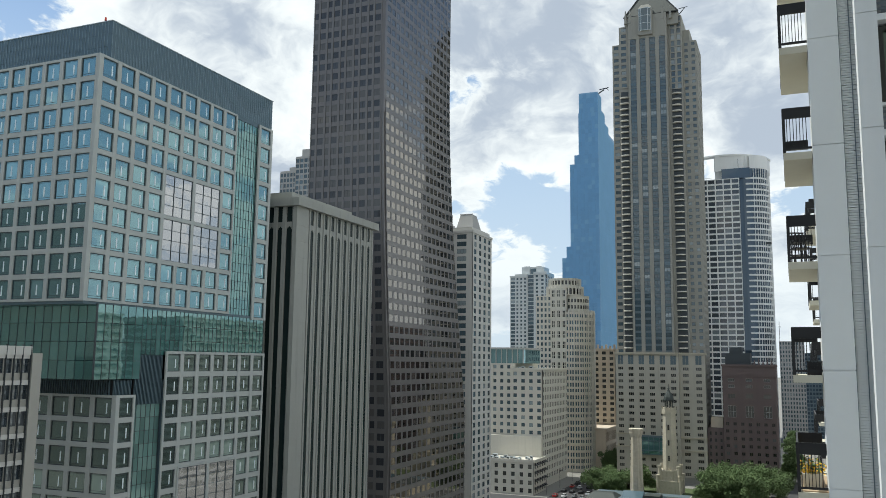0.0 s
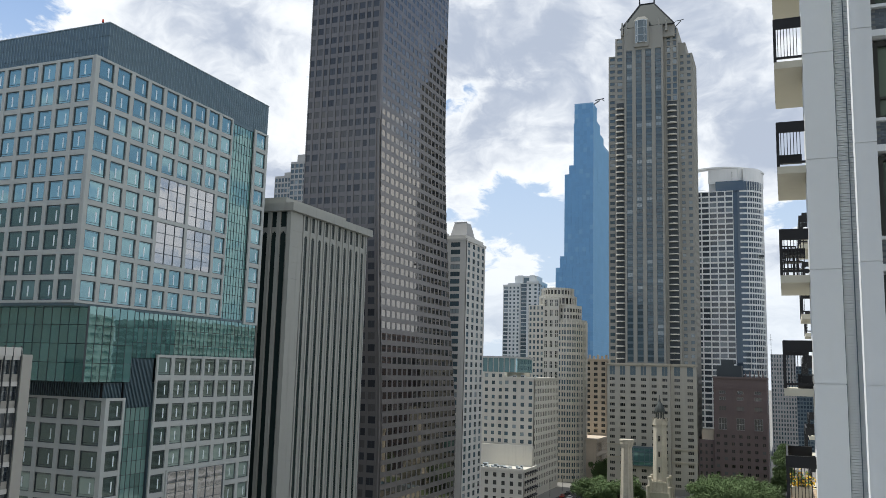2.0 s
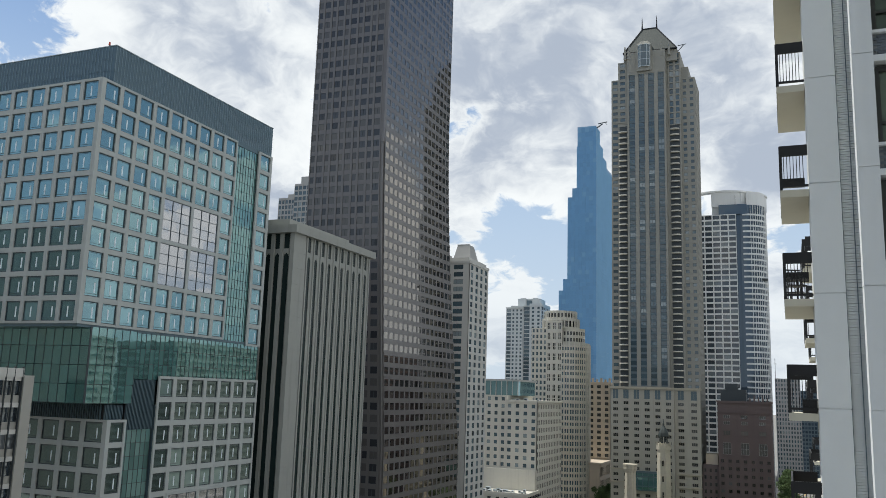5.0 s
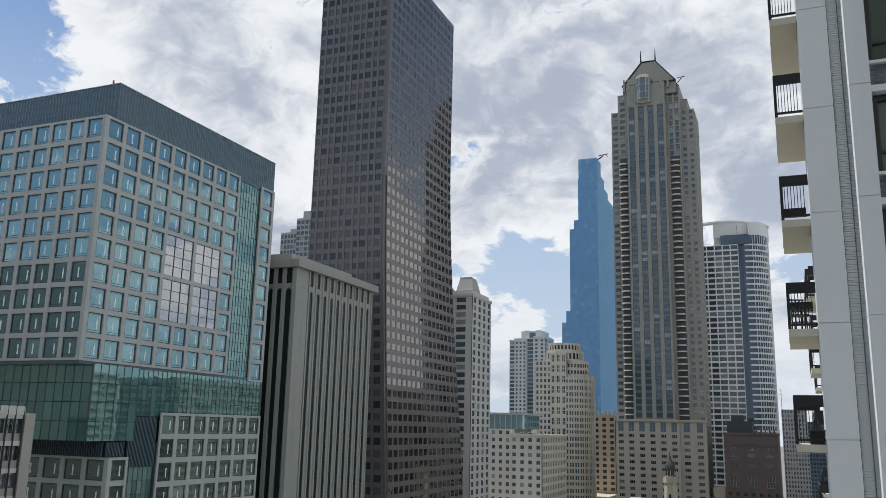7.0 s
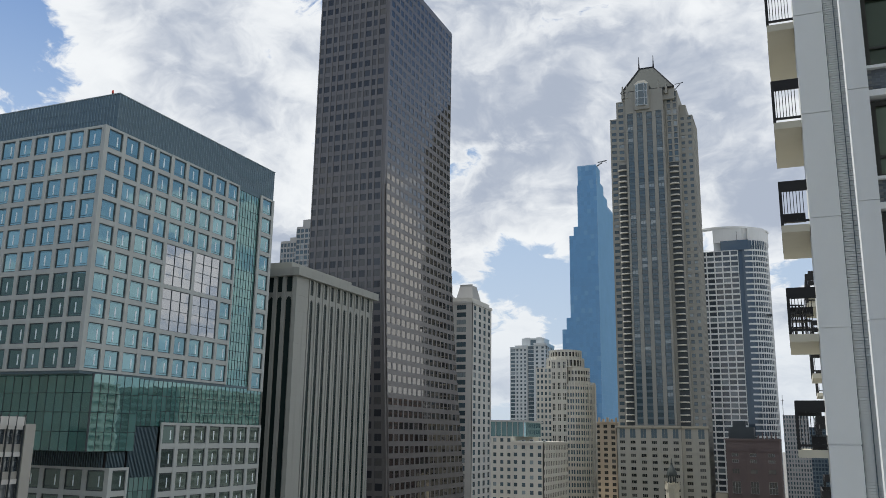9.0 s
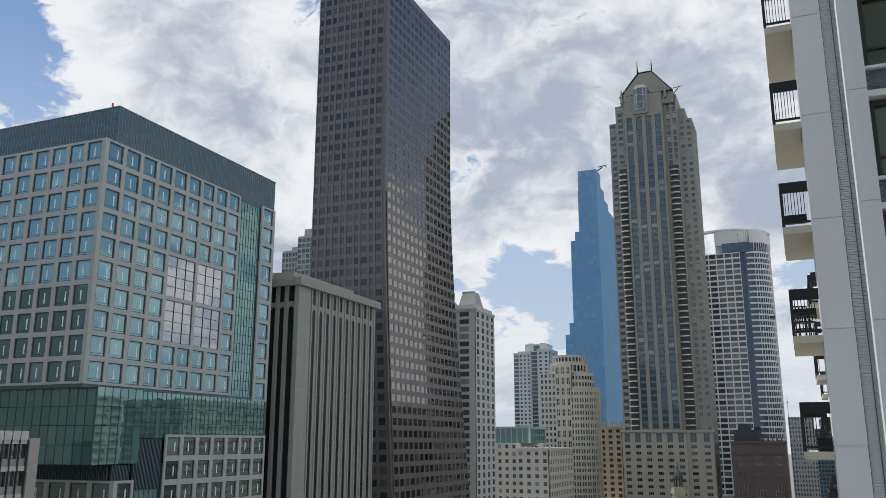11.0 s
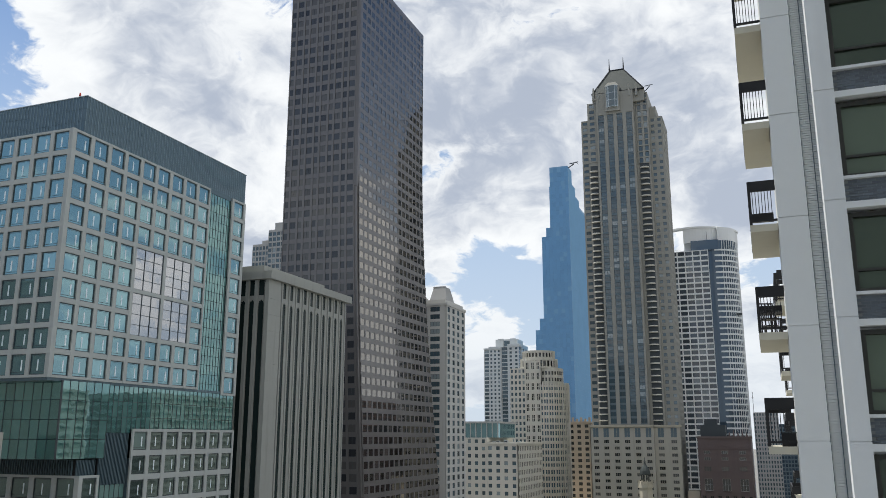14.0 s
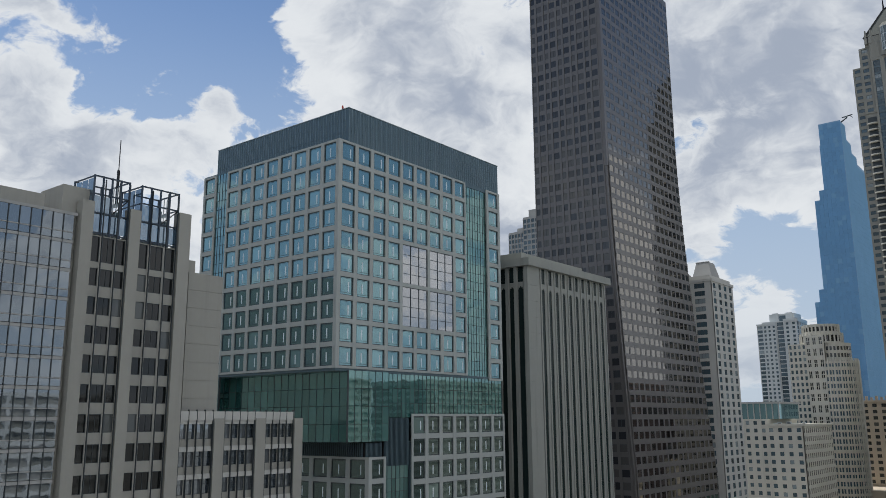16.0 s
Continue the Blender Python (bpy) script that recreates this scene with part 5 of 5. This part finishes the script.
# ---- neighbouring building close by ----
def neighbour():
    F = 58.56       # a floor level close to the eye's height
    ST = 3.0
    Y1, Y2 = 24.0, 22.6
    h = thing("neighbour_building", "grey painted concrete apartment building with brick spandrels and balconies", "building")
    def column(face_y, x0, x1, name, deep):
        for j in range(-6, 8):
            z = F + 0.06 + j * ST
            part(name, Shape().box(x0, x1, face_y, face_y + deep, z + 0.012, z + ST - 0.012), M_PAINTED, h)
        part(name, Shape().box(x0 + 0.02, x1 - 0.02, face_y + 0.03, face_y + deep + 0.1, 0, F + 9 * ST), M_PAINTED, h)
    column(Y1, 0.70, 1.47, "column", 1.2)
    column(Y2, 1.79, 2.29, "column", 0.5)
    lou = Shape().box(1.46, 1.95, Y1 + 0.22, Y1 + 1.3, 0, F + 25)
    part("louvre", lou, M_PAINTED, h, "grey stacked louvre strip")
    slat = Shape().box(1.47, 1.95, Y1 + 0.17, Y1 + 0.22, 0, 0.056).mesh("slat", [M_PAINTED])
    for k in range(-80, 220):
        part("slat", slat, None, h).location = (0, 0, F + k * 0.07)
    # slate strips paint the shadow gap along the louvre's edges
    part("joint_strip", Shape().box(1.46, 1.49, Y1 + 0.1, Y1 + 0.24, 0, F + 25).box(1.745, 1.765, Y1 + 0.1, Y1 + 0.24, 0, F + 25), M_SLATE, h)
    part("body", Shape().box(1.92, 16, Y2 + 0.9, 60, 0, F + 26), M_PAINTED, h)
    brick = Shape().box(0, 0.205, 0, 0.06, 0, 0.063).mesh("brick", [M_GREY_BRICK])
    for j in range(-6, 8):
        z = F - 0.22 + j * ST
        part("lintel", Shape().box(2.29, 9, Y2 + 0.05, Y2 + 0.6, z + 0.05, z + 0.22), M_PAINTED, h)
        part("spandrel", Shape().box(2.29, 9, Y2 + 0.24, Y2 + 0.6, z + 0.22, z + 0.84), M_MORTAR, h)
        rest = Shape()
        for c in range(8):
            for b in range(31):
                x0 = 2.30 + b * 0.215 - (0.107 if c % 2 else 0)
                if x0 < 2.29:
                    continue
                if b < 9 and -1 <= j <= 3:
                    part("brick", brick, None, h).location = (x0, Y2 + 0.22 + 0.004 * random.random(), z + 0.236 + c * 0.0735)
                else:
                    rest.box(x0, x0 + 0.205, Y2 + 0.22, Y2 + 0.26, z + 0.236 + c * 0.0735, z + 0.236 + c * 0.0735 + 0.063)
        tagged(part("brick_field", rest, M_GREY_BRICK, h), "", "", "", "stuff")
        part("sill", Shape().box(2.29, 9, Y2 + 0.1, Y2 + 0.6, z + 0.84, z + 0.92), M_PAINTED, h)
        for i in range(3):
            x0 = 2.31 + i * 2.1
            w = part("window", Shape().box(x0 + 0.1, x0 + 2.0, Y2 + 0.42, Y2 + 0.5, z + 1.02, z + ST - 0.12), M_ROOM_GLASS, h)
            part("window_frame", Shape().box(x0, x0 + 0.12, Y2 + 0.3, Y2 + 0.55, z + 0.92, z + ST - 0.02).box(x0 + 1.98, x0 + 2.1, Y2 + 0.3, Y2 + 0.55, z + 0.92, z + ST - 0.02)
                 .box(x0 + 0.12, x0 + 1.98, Y2 + 0.3, Y2 + 0.55, z + 0.92, z + 1.02).box(x0 + 0.12, x0 + 1.98, Y2 + 0.3, Y2 + 0.55, z + ST - 0.14, z + ST - 0.02).box(x0 + 0.12, x0 + 1.98, Y2 + 0.34, Y2 + 0.5, z + 1.46, z + 1.53), M_BRONZE, w)
    rods = Shape().box(0, 0.018, 0, 0.018, 0.14, 0.98).mesh("baluster", [M_BLACK])
    def balcony(x0, x1, y0, y1, z, nx, ny):
        z -= 0.08
        slab = [(x0, y0), (x1, y0), (x1, y1), (x0, y1)] if x1 > 1 else [(x0, y0), (0.69, y0), (0.69, Y1 + 1.35), (1.92, Y1 + 1.35), (1.92, y1), (x0, y1)]
        b = part("balcony", Shape().prism(slab, z - 0.2, z), M_BALCONY, h, "cream concrete balcony slab", True)
        part("top_rail", Shape().prism([(x0, y0), (x1, y0), (x1, y0 + 0.05), (x0 + 0.05, y0 + 0.05), (x0 + 0.05, y1), (x0, y1)], z + 0.96, z + 1.26), M_BLACK, b, "black steel top band", True)
        part("back_rail", Shape().box(x0 + 0.05, x1, y1 - 0.05, y1, z + 0.96, z + 1.26), M_BLACK, b)
        part("bottom_rail", Shape().prism([(x0, y0), (x1, y0), (x1, y0 + 0.05), (x0 + 0.05, y0 + 0.05), (x0 + 0.05, y1), (x0, y1)], z + 0.08, z + 0.14), M_BLACK, b, "", True)
        part("post", Shape().box(x0 - 0.01, x0 + 0.07, y0 - 0.01, y0 + 0.07, z, z + 1.24), M_BLACK, b)
        part("post", Shape().box(x0 - 0.01, x0 + 0.07, y1 - 0.08, y1, z, z + 1.24), M_BLACK, b)
        for k in range(nx):
            part("baluster", rods, None, b).location = (x0 + 0.1 + (x1 - x0 - 0.15) * k / nx, y0 + 0.016, z)
        for k in range(1, ny):
            part("baluster", rods, None, b).location = (x0 + 0.016, y0 + (y1 - y0) * k / ny, z)
    for j in range(-4, 6):
        balcony(-0.03, 0.69, Y1 + 0.05, 27.8, F + j * ST, 7, 14)
        if j < 3:
            balcony(0.74, 1.93, 38.5, 42.0, F + j * ST, 3, 6)
        if j < 4:
            balcony(1.22, 1.93, 54, 57.5, F + j * ST, 3, 6)


neighbour()


def balcony_chair(x, y, z, turn):
    c = thing("balcony_chair", "black metal patio chair on a balcony", "chair", "patio chairs", (x, y, z))
    c.rotation_euler = (0, 0, radians(turn))
    part("seat", Shape().box(-0.22, 0.22, -0.22, 0.22, 0.42, 0.45), M_BLACK, c)
    for dx in (-0.2, 0.2):
        for dy in (-0.2, 0.2):
            part("leg", Shape().box(dx - 0.015, dx + 0.015, dy - 0.015, dy + 0.015, 0, 0.43), M_BLACK, c)
        part("arm", Shape().bar((dx, -0.2, 0.65), (dx, 0.2, 0.66), 0.018), M_BLACK, c)
    for k in range(5):
        part("back_slat", Shape().bar((-0.2 + k * 0.1, 0.2, 0.45), (-0.2 + k * 0.1, 0.28, 0.92), 0.012), M_BLACK, c)
    part("back_rail", Shape().bar((-0.22, 0.28, 0.92), (0.22, 0.28, 0.92), 0.018), M_BLACK, c)


balcony_chair(0.28, 24.75, 61.48, 20)
balcony_chair(0.30, 26.3, 61.48, 170)
t = thing("patio_table", "small round black metal table on a balcony", "table", "", (0.32, 25.5, 61.48))
part("tabletop", Shape().prism([(0.3 * math.cos(a * 0.5236), 0.3 * math.sin(a * 0.5236)) for a in range(12)], 0.70, 0.73), M_BLACK, t)
part("stem", Shape().box(-0.025, 0.025, -0.025, 0.025, 0.02, 0.70), M_BLACK, t)
part("foot", Shape().prism([(0.2 * math.cos(a * 0.5236), 0.2 * math.sin(a * 0.5236)) for a in range(12)], 0, 0.02), M_BLACK, t)
t = thing("storage_box", "dark storage box on a balcony", "box", "", (0.5, 24.5, 58.48))
part("body", Shape().box(-0.18, 0.18, -0.25, 0.25, 0, 0.34), M_BLACK, t)
part("lid", Shape().box(-0.2, 0.2, -0.27, 0.27, 0.34, 0.38), M_SASH, t)
M_DECK = stone("pale_wood_deck", (0.42, 0.31, 0.20), 0.8, 0.2, 3.0, 0.1, 0.1)
t = thing("deck_mat", "pale wooden deck tiles on a balcony", "deck", "", (0, 0, 55.48))
for k in range(9):
    part("tile", Shape().box(0.06, 0.85, 24.2 + k * 0.38, 24.55 + k * 0.38, 0, 0.03), M_DECK, t)
t = thing("flower_planter", "pale planter with bright yellow flowers on a balcony", "planter", "", (0.33, 25.3, 55.51))
part("pot", Shape().prism([(-0.22, -0.3), (0.22, -0.3), (0.22, 0.3), (-0.22, 0.3)], 0, 0.34, 0, [(-0.26, -0.34), (0.26, -0.34), (0.26, 0.34), (-0.26, 0.34)]), M_BALCONY, t)
bloom, leaf = Shape(), Shape()
for k in range(420):
    v = Vector((rng.gauss(0, 0.15), rng.gauss(0, 0.2), 0.36 + abs(rng.gauss(0.1, 0.14))))
    q = Euler((rng.uniform(-1, 1), rng.uniform(-1, 1), rng.uniform(0, 6))).to_matrix()
    g = bloom if k % 2 else leaf
    n = len(g.v)
    g.v += [tuple(v + q @ Vector(c) * 0.04) for c in ((-1, 0, 0), (0, -0.7, 0.1), (1, 0, 0), (0, 0.7, 0.1))]
    g.f.append((n, n + 1, n + 2, n + 3))
    g.m.append(0)
tagged(part("flower_mass", bloom, stone("yellow_petals", (0.75, 0.45, 0.02), 0.6), t, "bright yellow flowers"), "", "", "", "stuff")
part("leaves", leaf, stone("planter_leaves", (0.07, 0.14, 0.03), 0.6), t)


# plain unseen blocks that close the place round the eye, added for reflections in glass
def closing_block(label, x0, x1, y0, y1, top, mat):
    b = thing("apartment_block", label, "building")
    part("wall", Shape().box(x0, x1, y0, y1, 0, top), mat, b)
    return b


def banded_block(label, x0, x1, y0, y1, top, mat, core=M_PARK, storey=3.3, band=1.2):
    """A block with window bands all along its street side and ends."""
    b = closing_block(label, x0 + 0.4, x1, y0 + 0.4, y1 - 0.4, top, core)
    n = int(top / storey)
    for j in range(n + 1):
        part("band", Shape().box(x0, x1, y0, y1, j * storey, j * storey + band), mat, b)
    for k in range(int((y1 - y0) / 7) + 1):
        y = y0 + (y1 - y0 - 0.9) * k / int((y1 - y0) / 7)
        part("pier", Shape().box(x0 - 0.05, x0 + 0.5, y, y + 0.9, 0, n * storey), mat, b)


closing_block("plain grey apartment block at the near street corner", -3, 30, -30, -1.6, 110, M_PAINTED)
closing_block("plain dark apartment block across the side street", -560, -150, -130, -95, 138, M_FINS)
banded_block("pale block with window bands past the neighbour building", 26, 62, 306, 420, 78, M_PALE)
banded_block("pale grey block with window bands across the street corner", 26, 62, 205, 268, 76, M_PALE)
banded_block("white apartment block with window bands beyond the neighbour", 15, 48, 68, 138, 66, M_WHITE)
banded_block("grey block with window bands along the side street", 28, 66, 480, 640, 84, M_BRICK, M_SASH)


# ---- trees of the little park ----
def leaf_material():
    m, n, b = material("leaves")
    r = chance(n)
    n.put(b.inputs["Base Color"], n.mix(r, (0.088, 0.138, 0.056), (0.132, 0.182, 0.080)))
    b.inputs["Roughness"].default_value = 0.8
    b.inputs["Specular IOR Level"].default_value = 0.15
    return m


M_LEAF = leaf_material()
M_BARK = stone("bark", (0.10, 0.08, 0.06), 0.95, 0.3, 3.0, 0.2, 0.4)


def tree(x, y, height, spread, seed):
    rng = random.Random(seed)
    t = thing("tree", "leafy green street tree in full summer crown", "tree", "park trees", (x, y, 0))
    trunk = Shape()
    ring = lambda r, cx=0, cy=0: [(cx + r * math.cos(k * math.pi / 3), cy + r * math.sin(k * math.pi / 3)) for k in range(6)]
    trunk.prism(ring(0.35), 0, height * 0.45, 0, ring(0.22))
    clumps = []
    for k in range(20):
        a = k * 2.4 + rng.uniform(-0.4, 0.4)
        d = spread * rng.uniform(0.3, 0.78)
        tip = (d * math.cos(a), d * math.sin(a), height * rng.uniform(0.30, 0.86) - d * 0.10)
        trunk.bar((0, 0, height * 0.25), tip, 0.09)
        clumps.append((tip, spread * rng.uniform(0.24, 0.40)))
    clumps.append(((0, 0, height * 0.88), spread * 0.36))
    crown = Shape()
    for (cx, cy, cz), r in clumps:
        for _ in range(380):
            v = Vector((rng.gauss(0, 1), rng.gauss(0, 1), rng.gauss(0, 0.75))).normalized() * r * rng.uniform(0.5, 1.1)
            p = Vector((cx, cy, cz)) + v
            q = Euler((rng.uniform(-0.9, 0.9), rng.uniform(-0.9, 0.9), rng.uniform(0, 6))).to_matrix()
            s = rng.uniform(0.22, 0.46)
            k = len(crown.v)
            crown.v += [tuple(p + q @ Vector(c) * s) for c in ((-1, 0, 0), (0, -0.6, 0.12), (1, 0, 0), (0, 0.6, 0.12))]
            crown.f.append((k, k + 1, k + 2, k + 3))
            crown.m.append(0)
    part("trunk", trunk, M_BARK, t)
    part("crown", crown, M_LEAF, t)


for i, (x, y, hh, sp) in enumerate(((-35, 396, 14, 7), (-26, 398, 14, 8.5), (-14, 394, 15.5, 10), (-31, 408, 15, 8.5), (-20, 410, 15, 9), (-9, 412, 13, 7), (-81, 398, 11, 7.5), (-73, 396, 10, 7),
                                    (-67, 404, 12, 7), (-95, 462, 12, 6), (-93, 476, 12, 6), (-92, 490, 12, 6), (-36, 384, 13, 7), (-30, 382, 14, 8), (-19, 380, 14, 8.5), (-86, 388, 11, 7), (-77, 386, 10, 6.5), (-3, 470, 13, 6), (-2, 500, 13, 6), (-3, 540, 13, 6), (-4, 600, 13, 6), (-2, 660, 13, 6))):
    tree(x, y, hh, sp, i)
